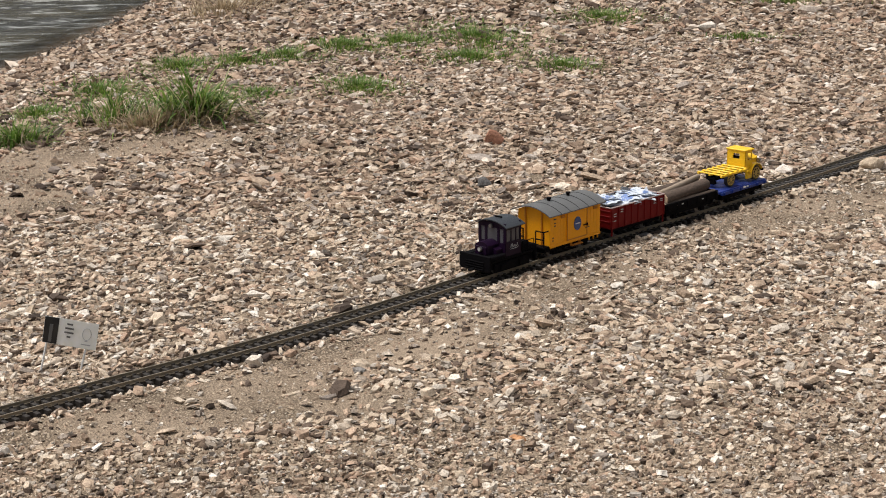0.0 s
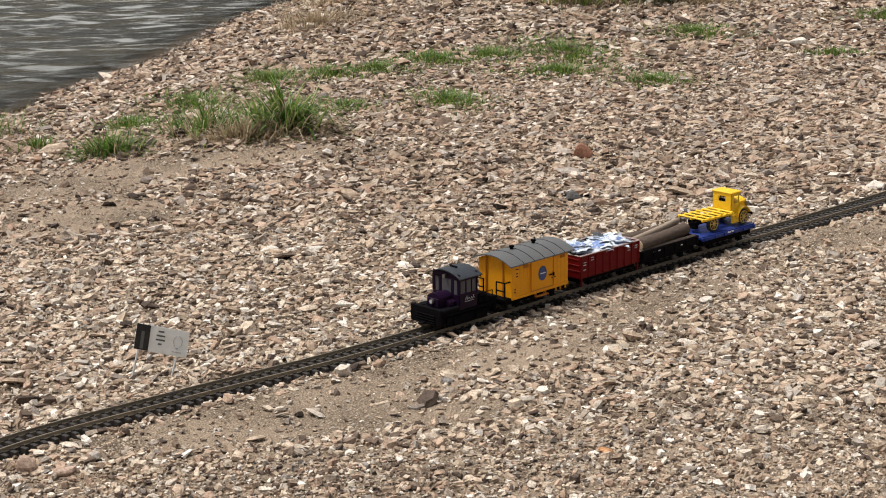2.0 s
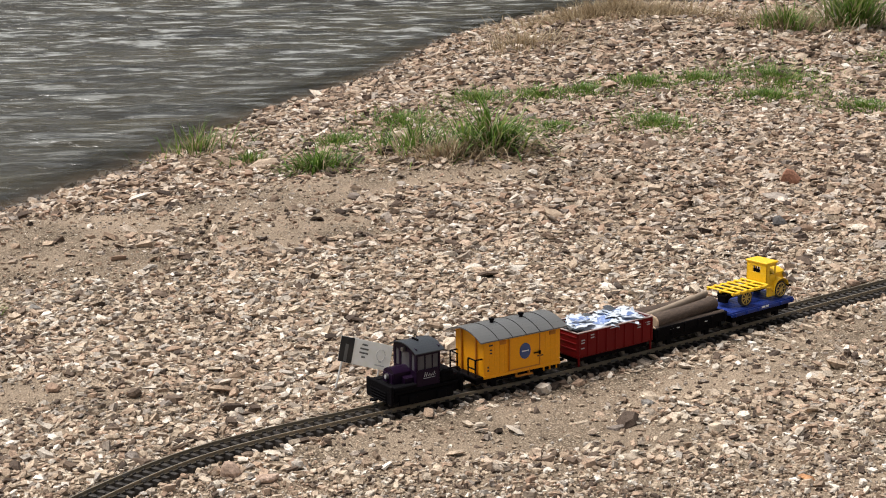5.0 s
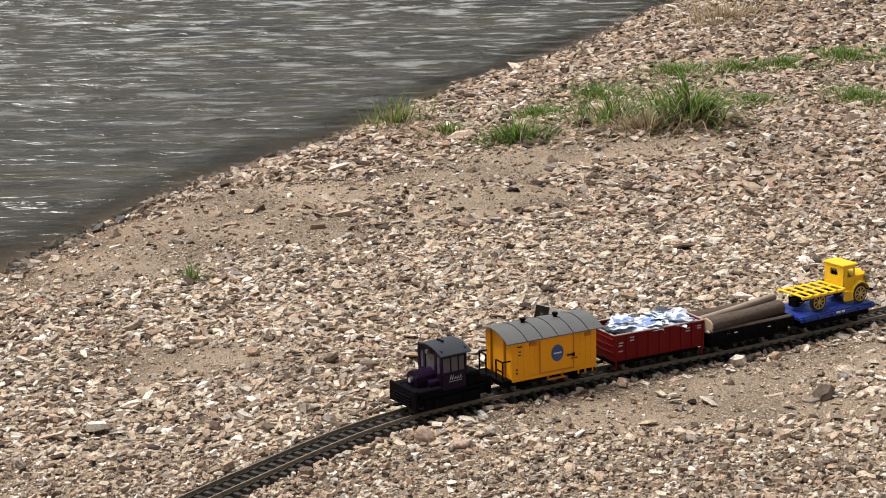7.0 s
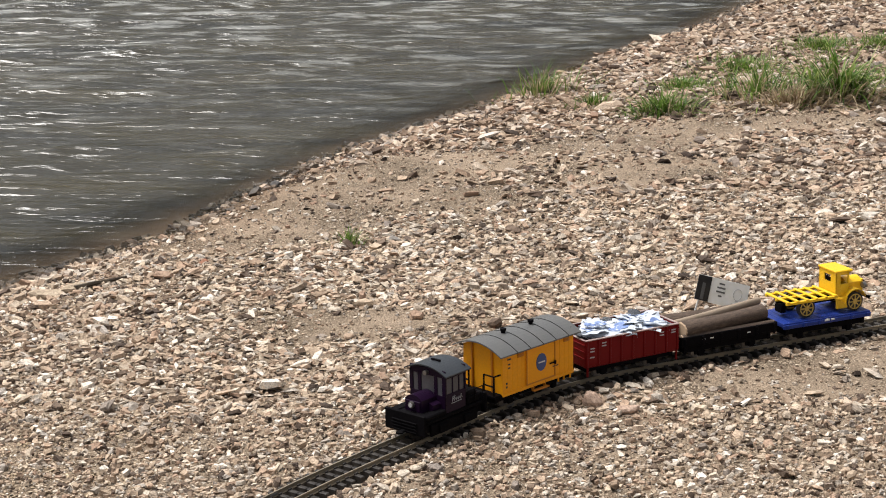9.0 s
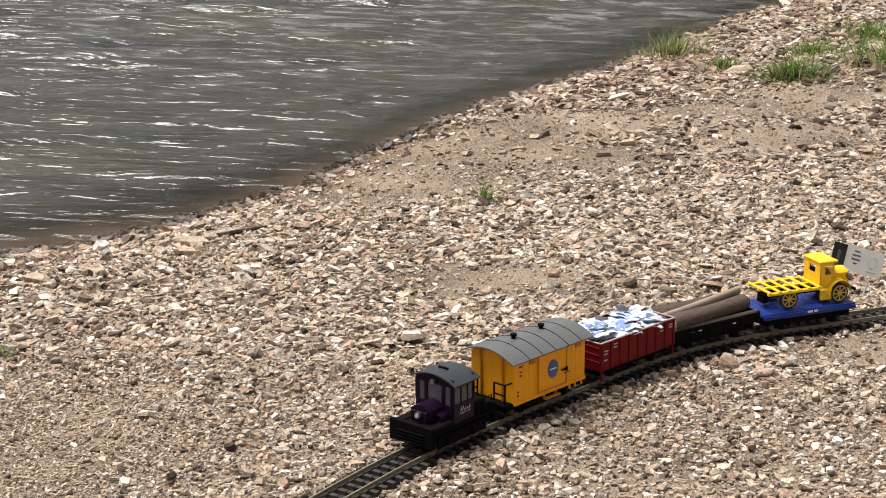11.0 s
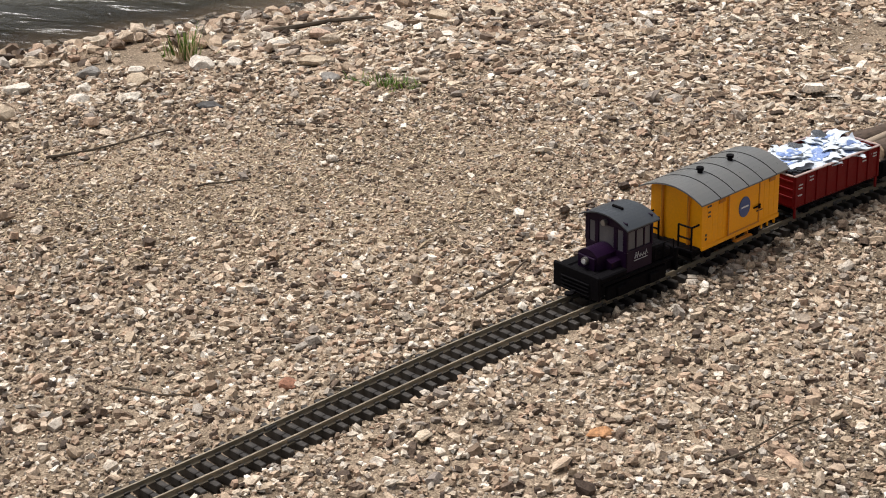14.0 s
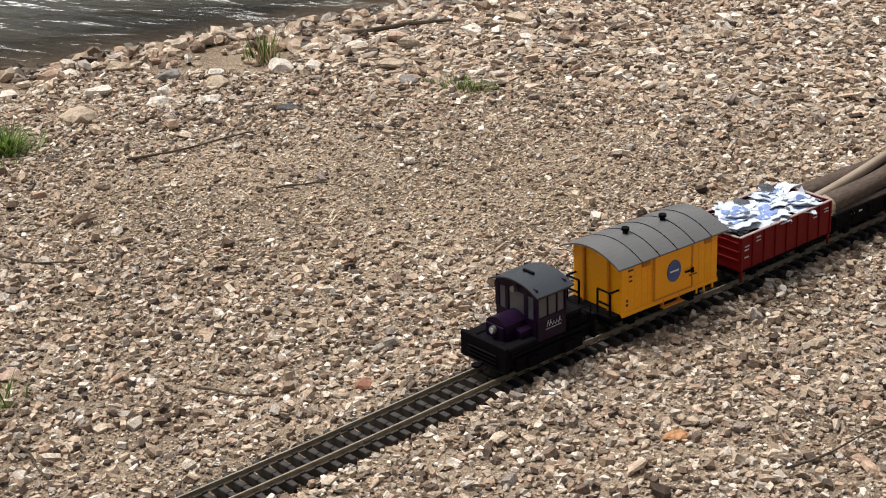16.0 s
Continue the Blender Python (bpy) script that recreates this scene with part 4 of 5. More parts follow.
# seconds and the boxcar's way along the track, in metres
WAY = [(0.0, 4.276), (0.5, 4.407), (1.0, 4.530), (1.5, 4.641), (2.0, 4.746), (2.5, 4.860), (3.0, 4.976), (3.5, 5.088), (4.0, 5.198), (4.5, 5.306), (5.0, 5.413), (5.5, 5.519),
       (6.0, 5.623), (6.5, 5.723), (7.0, 5.815), (7.5, 5.920), (8.0, 6.041), (8.5, 6.168), (9.0, 6.282), (9.5, 6.383), (10.0, 6.473), (10.5, 6.558), (11.0, 6.657), (11.5, 6.771), (12.0, 6.884),
       (12.5, 6.998), (13.0, 7.101), (13.5, 7.182), (14.0, 7.232), (14.5, 7.283), (15.0, 7.359), (15.5, 7.458), (16.0, 7.572)]


def car_pose(s, half):
    a, b = on_track(s + half), on_track(s - half)
    c, d = (a + b) / 2, a - b
    return pose(c[0], c[1], RAIL_TOP, 0, 0, math.degrees(math.atan2(d[1], d[0])))

# ================= station sign =================
def build_sign():
    c = thing("station_sign", "small white sign board with dark picture, on two thin posts", "sign")
    g = float(height(0.2, 4.03))
    for x in (0.010, 0.092):
        bm = rod(bmesh.new(), (x - 0.006, 0.004, -0.02 + (0.016 if x > 0.05 else 0)), (x, 0.004, 0.075), 0.0022, 8)
        part("post", bm, M_WHITE, c, "thin white post")
    boxes("board", [(0.0, 0.112, -0.0015, -0.0010, 0.060, 0.118)], M_SIGN, c, "white printed board", 0)
    boxes("picture_panel", [(0.0005, 0.030, -0.0026, -0.0016, 0.061, 0.1175)], M_WINDOWS_DARK, c, "dark photograph panel", 0)
    boxes("picture_light", [(0.012, 0.019, -0.0034, -0.0027, 0.064, 0.102)], M_ROOF, c, "grey shape in the picture", 0.0003)
    for k, w in enumerate((0.012, 0.018, 0.019, 0.008)):
        boxes("lettering_bar", [(0.053 - w / 2, 0.053 + w / 2, -0.0024, -0.0016, 0.106 - 0.0092 * k, 0.1095 - 0.0092 * k)], M_ROOF, c, "dark line of lettering", 0)
    for z, w in ((0.068, 0.020), (0.076, 0.006)):
        boxes("caption_bar", [(0.090 - w / 2, 0.090 + w / 2, -0.0024, -0.0016, z, z + 0.0022)], M_FAINT, c, "grey line of lettering", 0)
    bm = bmesh.new()
    for k in range(20):
        a, b = k * math.pi / 10, (k + 1) * math.pi / 10
        rod(bm, (0.090 + 0.009 * math.cos(a), -0.0020, 0.092 + 0.013 * math.sin(a)), (0.090 + 0.009 * math.cos(b), -0.0020, 0.092 + 0.013 * math.sin(b)), 0.0006, 5)
    part("emblem_ring", bm, M_FAINT, c, "thin grey oval emblem")
    c.matrix_basis = pose(0.176, 4.04, g + 0.008, 0, 10.5, -14)
    return c


build_sign()


# ================= rocks, twigs =================
def rock_mesh(name, seed, size, material, rough=0.18, cuts=2):
    q = np.random.default_rng(seed)
    bm = bmesh.new()
    bmesh.ops.create_icosphere(bm, subdivisions=cuts, radius=1.0)
    planes = [(Vector(q.normal(size=3)).normalized(), q.uniform(0.48, 0.85)) for _ in range(12)]
    off = Vector(q.uniform(-50, 50, 3))
    for v in bm.verts:
        for nrm, d in planes:
            over = v.co.dot(nrm) - d
            if over > 0:
                v.co -= nrm * over * 0.9
        v.co *= 1 + rough * noise.noise(v.co * 1.7 + off) + 0.5 * rough * noise.noise(v.co * 4.5 + off)
        v.co = Vector((v.co.x * size[0], v.co.y * size[1], v.co.z * size[2]))
    me = bpy.data.meshes.new(name)
    bm.to_mesh(me)
    bm.free()
    me.materials.append(material)
    return me


def tone(name, colour):
    return stone_material(name, [(0.0, tuple(c * 0.9 for c in colour)), (1.0, tuple(min(0.85, c * 1.1) for c in colour))], island=False)


M_TONES = {"white": tone("white_rock", (0.66, 0.62, 0.56)), "tan": tone("tan_rock", (0.46, 0.38, 0.29)), "pink": tone("pinkish_rock", (0.47, 0.35, 0.28)),
           "red": tone("reddish_brown_rock", (0.30, 0.15, 0.10)), "grey": tone("grey_rock", (0.25, 0.24, 0.23)), "dark": tone("dark_grey_rock", (0.10, 0.098, 0.10)), "orange": tone("orange_rock", (0.45, 0.24, 0.12))}
ROCKS = [("red", 1.73, 5.99, 0.036, 0.03, 0.034), ("dark", 1.53, 5.41, 0.032, 0.026, 0.02), ("white", 3.33, 8.15, 0.05, 0.035, 0.03), ("white", 1.54, 4.285, 0.03, 0.018, 0.009),
         ("white", 1.2, 3.96, 0.028, 0.016, 0.006), ("grey", 0.82, 3.84, 0.02, 0.016, 0.011), ("pink", -0.04, 3.53, 0.026, 0.022, 0.024), ("pink", 0.02, 3.505, 0.030, 0.018, 0.012), ("white", -0.575, 3.645, 0.02, 0.012, 0.008),
         ("white", 0.93, 6.18, 0.028, 0.02, 0.013), ("white", 0.705, 4.99, 0.034, 0.02, 0.012), ("white", 0.60, 5.02, 0.026, 0.018, 0.012), ("grey", -0.527, 4.85, 0.024, 0.02, 0.014), ("white", 0.6, 5.95, 0.02, 0.016, 0.013),
         ("tan", -1.34, 4.42, 0.055, 0.03, 0.016), ("tan", -1.27, 4.46, 0.05, 0.026, 0.014), ("tan", -1.44, 4.30, 0.035, 0.02, 0.007), ("white", -1.33, 4.78, 0.024, 0.016, 0.013), ("red", -1.0, 4.69, 0.018, 0.014, 0.009),
         ("white", -1.17, 4.74, 0.03, 0.016, 0.007), ("dark", -1.83, 3.25, 0.032, 0.02, 0.011), ("white", -2.16, 3.34, 0.026, 0.02, 0.014), ("orange", -0.75, 2.125, 0.021, 0.015, 0.01), ("red", -1.2, 2.125, 0.018, 0.014, 0.012),
         ("tan", -1.24, 2.185, 0.018, 0.013, 0.008), ("grey", -1.67, 3.49, 0.03, 0.018, 0.010), ("orange", 1.025, 3.385, 0.022, 0.014, 0.008), ("tan", -0.945, 2.525, 0.020, 0.014, 0.010), ("tan", 2.71, 5.30, 0.045, 0.03, 0.026),
         ("dark", 1.77, 4.73, 0.034, 0.018, 0.009), ("tan", 1.25, 6.0, 0.04, 0.02, 0.012), ("dark", 1.79, 5.17, 0.026, 0.018, 0.012), ("pink", -1.71, 2.01, 0.028, 0.02, 0.008), ("tan", -0.62, 2.47, 0.022, 0.015, 0.011),
         ("white", -1.97, 3.52, 0.034, 0.028, 0.022), ("white", -1.90, 3.53, 0.028, 0.024, 0.018), ("tan", -2.06, 3.38, 0.036, 0.026, 0.018), ("white", -2.12, 3.24, 0.032, 0.024, 0.016), ("tan", -2.25, 3.12, 0.048, 0.034, 0.024), ("white", -2.02, 3.28, 0.03, 0.02, 0.013),
         ("white", -1.88, 3.72, 0.034, 0.026, 0.018), ("tan", -1.74, 3.58, 0.04, 0.024, 0.016), ("pink", -1.82, 3.82, 0.03, 0.022, 0.018), ("tan", -1.60, 4.03, 0.042, 0.028, 0.018), ("white", -1.68, 3.92, 0.03, 0.02, 0.014), ("dark", -2.0, 3.72, 0.036, 0.024, 0.014),
         ("white", -2.30, 3.30, 0.034, 0.026, 0.018), ("tan", -1.50, 4.12, 0.036, 0.022, 0.013), ("grey", -2.2, 3.44, 0.036, 0.026, 0.018), ("white", -2.1, 3.46, 0.024, 0.02, 0.014), ("dark", -0.96, 5.72, 0.024, 0.02, 0.016)]
LOOKS = {"white": "pale whitish river rock lying on gravel", "tan": "rough tan rock half sunk in gravel", "pink": "pinkish angular rock beside the gravel", "red": "reddish brown angular rock on gravel",
         "grey": "smooth grey river rock on gravel", "dark": "dark grey smooth rock on gravel", "orange": "orange-brown flat rock on gravel"}
for k, (look_of, x, y, a, b, h) in enumerate(ROCKS):
    ob = new("rock", rock_mesh("rock", 300 + k, (a, b, h), M_TONES[look_of]))
    ob.matrix_basis = pose(x, y, float(height(x, y)) + h * 0.45, 0, 0, (k * 67) % 360 if a < 0.03 else (k * 13) % 50 - 20)
    tagged(ob, LOOKS[look_of], "rock", "rocks on the bank")

TWIGS = [((-1.43, 2.05), (-1.38, 2.05), (-1.33, 2.06)), ((-0.59, 2.08), (-0.54, 2.15), (-0.47, 2.27)), ((-1.59, 1.83), (-1.55, 1.80), (-1.49, 1.75)), ((-1.98, 2.41), (-1.90, 2.40), (-1.83, 2.42)),
         ((-2.01, 2.90), (-1.92, 2.98), (-1.84, 3.10)), ((-1.66, 3.16), (-1.58, 3.175), (-1.50, 3.18)), ((-1.03, 2.47), (-1.0, 2.55), (-1.0, 2.655)), ((0.5, 4.97), (0.55, 4.965), (0.59, 4.95)),
         ((2.2, 5.38), (2.35, 5.42), (2.51, 5.42)), ((2.33, 6.2), (2.38, 6.21), (2.43, 6.2)), ((-1.66, 2.82), (-1.62, 2.85), (-1.58, 2.87)), ((-1.27, 4.44), (-1.22, 4.50), (-1.17, 4.56)), ((-1.95, 3.86), (-1.85, 3.95), (-1.76, 4.02))]
for k, (a, b, c) in enumerate(TWIGS):
    q = np.random.default_rng(60 + k)
    r = q.uniform(0.0016, 0.0030) if k < 11 else 0.007
    pts = spline([a, ((a[0] + b[0]) / 2 + q.normal(0, 0.004), (a[1] + b[1]) / 2 + q.normal(0, 0.004)), b, ((b[0] + c[0]) / 2 + q.normal(0, 0.004), (b[1] + c[1]) / 2 + q.normal(0, 0.004)), c], 5)
    bm = bmesh.new()
    rows = []
    for i, p in enumerate(pts):
        d = pts[min(i + 1, len(pts) - 1)] - pts[max(i - 1, 0)]
        d /= np.linalg.norm(d)
        rr = r * (1 - 0.55 * i / len(pts))
        z = float(height(p[0], p[1])) + 0.007 + rr * 0.8
        rows.append([bm.verts.new((p[0] - d[1] * rr * math.cos(f), p[1] + d[0] * rr * math.cos(f), z + rr * math.sin(f))) for f in [j * math.pi / 3 for j in range(6)]])
    for u, v in zip(rows, rows[1:]):
        for j in range(6):
            bm.faces.new((u[j], u[(j + 1) % 6], v[(j + 1) % 6], v[j]))
    bm.faces.new(rows[0]), bm.faces.new(rows[-1][::-1])
    bmesh.ops.recalc_face_normals(bm, faces=bm.faces)
    me = bpy.data.meshes.new("twig")
    bm.to_mesh(me)
    bm.free()
    me.materials.append(M_TWIG)
    tagged(new("twig" if k < 11 else "driftwood", me), "thin dry grey-brown twig on gravel" if k < 11 else "dark weathered driftwood stick at the water's edge", "twig" if k < 11 else "driftwood")


# ================= grass =================
def blades(count, centre, spread, length, width, lean, seed, droop=0.5, direct=None):
    """Curved tapering blades: verts and faces."""
    q = np.random.default_rng(seed)
    verts, faces = [], []
    for _ in range(count):
        a, d = q.uniform(0, 2 * math.pi), min(1.6, abs(q.normal(0, 0.62)))
        x, y = centre[0] + spread[0] * d * math.cos(a), centre[1] + spread[1] * d * math.sin(a)
        ln, w = length * q.uniform(0.45, 1.1), width * q.uniform(0.6, 1.3)
        out = a + q.normal(0, 0.7) if direct is None else direct + q.normal(0, 0.8)
        tilt = lean * q.uniform(0.2, 1.3) * (0.4 + d)
        bow = droop * q.uniform(0.2, 1.4)
        base = Vector((x, y, 0))
        side = Vector((-math.sin(out), math.cos(out), 0)) * w / 2
        k0 = len(verts)
        p, th = base, tilt
        n = 5
        for i in range(n):
            f = 1 - (i / n) ** 1.6
            verts += [tuple(p - side * f), tuple(p + side * f)]
            p = p + Vector((math.cos(out) * math.sin(th), math.sin(out) * math.sin(th), math.cos(th))) * ln / n
            th = min(th + bow / n * (1 + i * 0.5), 2.5)
        verts.append(tuple(p))
        for i in range(n - 1):
            b = k0 + 2 * i
            faces.append((b, b + 1, b + 3, b + 2))
        faces.append((k0 + 2 * n - 2, k0 + 2 * n - 1, k0 + 2 * n))
    return verts, faces


def dropped(verts, origin):
    """Sets blade roots on the ground, in a space whose origin is given."""
    v = np.array(verts)
    g = height(v[:, 0] + origin[0], v[:, 1] + origin[1])
    v[:, 2] = np.maximum(v[:, 2] + g - origin[2], g - origin[2] + 0.002)
    return v.tolist()


def tuft(name, at, spread, count, length, width, label, seed, lean=0.7, straw=0.15, droop=0.9, kind=""):
    origin = (at[0], at[1], float(height(*at)))
    c = thing(name, label, "grass", kind=kind)
    c.matrix_basis = pose(*origin)
    v, f = blades(count, (0, 0), spread, length, width, lean, seed, droop)
    ob = new("foliage", mesh_of("foliage", dropped(v, origin), f, M_GRASS, True))
    ob.parent = c
    tagged(ob, kind="stuff")
    if straw:
        v, f = blades(max(6, int(count * straw)), (0, -0.01), (spread[0] * 1.15, spread[1] * 1.15), length * 0.9, width * 0.8, lean * 1.7, seed + 1, droop * 1.3)
        ob = new("straw", mesh_of("straw", dropped(v, origin), f, M_STRAW, True))
        ob.parent = c
        tagged(ob, "dry straw-coloured blades", kind="stuff")
    return c


tuft("grass_tuft", (0.84, 6.50), (0.11, 0.07), 280, 0.27, 0.0085, "large clump of long arching green grass with dry roots", 1, 0.85, 0.3, 1.5)
tuft("grass_tuft", (0.58, 6.58), (0.22, 0.12), 210, 0.17, 0.0055, "loose green grass clump mixed with straw", 3, 1.0, 0.6, 1.2)
tuft("grass_tuft", (0.24, 6.42), (0.12, 0.06), 330, 0.10, 0.006, "low bright green grass clump on gravel", 5, 0.8, 0.15, 1.0)
tuft("grass_tuft", (3.08, 9.62), (0.13, 0.08), 420, 0.33, 0.0095, "tall clump of green grass near the river", 7, 0.55, 0.2, 0.9)
tuft("grass_tuft", (2.68, 9.45), (0.13, 0.08), 240, 0.18, 0.007, "thin green and straw grass clump", 9, 0.6, 0.6, 0.9)
tuft("grass_tuft", (-0.64, 4.83), (0.03, 0.02), 70, 0.06, 0.0035, "tiny green grass sprout in gravel", 11, 0.6, 0.1, 0.7)
tuft("grass_tuft", (-0.17, 7.12), (0.15, 0.14), 170, 0.14, 0.0045, "thin green shoots at the water's edge", 13, 0.55, 0.9, 0.7)
tuft("grass_tuft", (0.02, 6.72), (0.09, 0.06), 160, 0.06, 0.0045, "low yellow-green sprouts on gravel", 15, 0.7, 0.3, 0.6)
tuft("grass_tuft", (-2.05, 3.60), (0.05, 0.03), 60, 0.085, 0.0045, "brown and green reed stubble among shore rocks", 17, 0.3, 0.9, 0.25)
tuft("grass_tuft", (-1.53, 3.47), (0.10, 0.03), 130, 0.035, 0.003, "sparse low green grass on gravel", 19, 0.8, 0.3, 0.6)
tuft("grass_tuft", (-2.28, 2.90), (0.06, 0.05), 220, 0.065, 0.0045, "small green grass clump by shore rocks", 21, 0.7, 0.2, 0.8)
tuft("grass_tuft", (-1.67, 1.93), (0.03, 0.03), 34, 0.06, 0.003, "few green sprouts beside the track", 23, 0.6, 0.3, 0.7)
PATCHES = [(1.54, 7.15, 0.17, 0.16), (1.40, 7.90, 0.18, 0.12), (1.68, 8.08, 0.20, 0.14), (1.94, 8.18, 0.20, 0.14), (2.28, 8.18, 0.24, 0.28), (2.12, 7.70, 0.24, 0.10), (2.43, 7.42, 0.16, 0.12), (3.01, 8.60, 0.22, 0.16),
           (3.40, 7.90, 0.16, 0.06), (0.95, 7.82, 0.16, 0.14), (1.20, 7.85, 0.14, 0.10), (0.60, 7.35, 0.16, 0.16), (4.1, 8.9, 0.25, 0.12), (0.35, 6.95, 0.12, 0.12), (1.15, 7.1, 0.10, 0.08), (0.92, 7.0, 0.22, 0.10)]
for k, (x, y, a, b) in enumerate(PATCHES):
    tuft("grass_patch", (x, y), (a * 1.15, b * 1.7), int(5200 * a * b / 0.04 * 0.36) + 100, 0.040, 0.0046, "short green grass patch growing through gravel", 40 + 2 * k, 0.9, 0.18, 0.7, "stuff")
for k, (x, y, a, b, n) in enumerate(((1.95, 10.05, 0.60, 0.30, 4200), (2.75, 9.6, 0.45, 0.3, 1200), (0.7, 6.40, 0.30, 0.06, 420), (1.35, 9.3, 0.35, 0.3, 500), (3.4, 9.6, 0.4, 0.25, 500))):
    origin = (x, y, float(height(x, y)))
    v, f = blades(n, (0, 0), (a, b), 0.13 if k < 2 else 0.10, 0.0055, 1.0, 90 + k, 0.9)
    ob = new("dry_grass", mesh_of("dry_grass", dropped(v, origin), f, M_STRAW, True))
    ob.matrix_basis = pose(*origin)
    tagged(ob, "flattened dry straw-coloured grass on the bank", "dry grass", kind="stuff")

# ================= gravel =================
CUBE_V = np.array([(-1, -1, -1), (1, -1, -1), (1, 1, -1), (-1, 1, -1), (-1, -1, 1), (1, -1, 1), (1, 1, 1), (-1, 1, 1)], float) * 0.72
CUBE_F = np.array([(4, 5, 6), (4, 6, 7), (0, 1, 5), (0, 5, 4), (1, 2, 6), (1, 6, 5), (2, 3, 7), (2, 7, 6), (3, 0, 4), (3, 4, 7)])
gq = np.random.default_rng(21)
SHAPES = CUBE_V[None] * gq.uniform(0.62, 1.22, (40, 8, 1)) + gq.normal(0, 0.16, (40, 8, 3))
SHAPES[:, 4:, :2] *= gq.uniform(0.6, 0.95, (40, 1, 1))


# slabs: a five-sided foot, a smaller uneven top
RING = np.stack([np.cos(np.arange(5) * 0.4 * np.pi), np.sin(np.arange(5) * 0.4 * np.pi)], 1)
SLABS = np.zeros((48, 10, 3))
for form in SLABS:
    form[:5, :2] = RING * gq.uniform(0.75, 1.2, (5, 1)) + gq.normal(0, 0.09, (5, 2))
    form[5:, :2] = form[:5, :2] * gq.uniform(0.72, 1.0, (5, 1)) + gq.normal(0, 0.06, (5, 2))
    form[:5, 2], form[5:, 2] = gq.normal(-0.75, 0.12, 5), gq.normal(0.75, 0.22, 5)
SLAB_F = np.array([(5, 6, 7), (5, 7, 8), (5, 8, 9)] + [f for k in range(5) for f in ((k, (k + 1) % 5, 5 + (k + 1) % 5), (k, 5 + (k + 1) % 5, 5 + k))])


# pebbles: foot, belly and top rings, worn round
PEBS = np.zeros((48, 16, 3))
for form in PEBS:
    belly = RING * gq.uniform(0.78, 1.18, (5, 1)) + gq.normal(0, 0.07, (5, 2))
    for at, size, z in ((0, 0.7, -0.7), (5, 1.0, 0.0), (10, 0.66, 0.72)):
        form[at:at + 5, :2], form[at:at + 5, 2] = belly * size * gq.uniform(0.78, 1.2, (5, 1)), z + gq.normal(0, 0.19, 5)
    form[15] = (0, 0, 0.9)
PEB_F = np.array([f for b in (0, 5) for k in range(5) for f in ((b + k, b + (k + 1) % 5, b + 5 + (k + 1) % 5), (b + k, b + 5 + (k + 1) % 5, b + 5 + k))] + [(10 + k, 10 + (k + 1) % 5, 15) for k in range(5)])


BARE = [(-1.02, 5.05, 0.34, 0.30), (-0.80, 5.5, 0.30, 0.30), (-0.45, 5.80, 0.25, 0.2), (0.1, 6.0, 0.30, 0.16), (0.55, 6.2, 0.45, 0.10), (0.2, 5.6, 0.25, 0.15), (-1.35, 3.0, 0.35, 0.28),
        (-1.75, 2.75, 0.25, 0.25), (-0.35, 5.3, 0.25, 0.16), (0.55, 3.66, 0.34, 0.07), (1.05, 3.98, 0.30, 0.09), (2.3, 4.85, 0.45, 0.12), (-0.55, 4.1, 0.22, 0.10)]


def sandiness(x, y):
    """0 stony, 1 bare; a worn strip runs along the near side of the track."""
    s = sum(np.exp(-((x - a) / w) ** 2 - ((y - b) / h) ** 2) for a, b, w, h in BARE)
    off = distance_to(LINE[::8], x, y)
    ragged = 0.5 + 0.5 * np.sin(4.1 * x + 1.3 * np.sin(3.3 * y)) * np.sin(5.7 * y - 2.0 * x)
    s = s + 0.85 * (0.35 + 0.65 * ragged) * np.exp(-((np.abs(off) - 0.19) / 0.13) ** 2) * np.where(NEAR_SIDE * off > 0, 1.0, 0.25) * np.clip((y - 3.3) / 0.5, 0, 1)
    return np.clip(s * 1.4 + 0.16 * np.sin(5 * x + 3 * y) * np.sin(4 * y - 2.3 * x + 1), 0, 0.92)


NEAR_SIDE = np.sign(distance_to(LINE[::8], np.array([1.2]), np.array([3.5])))[0]


def scatter(n, x0, x1, y0, y1, mean, spread, seed, fill=1.0, on_sand=False):
    q = np.random.default_rng(seed)
    x, y = q.uniform(x0, x1, n), q.uniform(y0, y1, n)
    az = np.degrees(np.arctan2(x + 0.1, y + 0.1))
    dist = np.hypot(x + 0.1, y + 0.1)
    near = np.interp(az, [-40, -20, -12, -8, 0, 10, 32], [1.6, 1.75, 1.95, 2.1, 2.7, 2.85, 2.65])
    d = distance_to(SHORE, x, y)
    ok = (az > -41) & (az < 31.5) & (dist > near) & (d > -0.06) & (q.uniform(0, 1, n) < (np.clip(sandiness(x, y) * 1.6, 0, 1) if on_sand else 1 - sandiness(x, y)) * fill)
    r = mean * np.exp(np.clip(q.normal(0, spread, n), -0.9, 0.85))
    off = np.abs(distance_to(LINE[::4], x, y))
    ok &= (off > 0.045 + r * 0.5) | ((r < mean * 0.75) & (off > 0.030) & (q.uniform(0, 1, n) < 0.25))
    return x[ok], y[ok], r[ok], d[ok], q


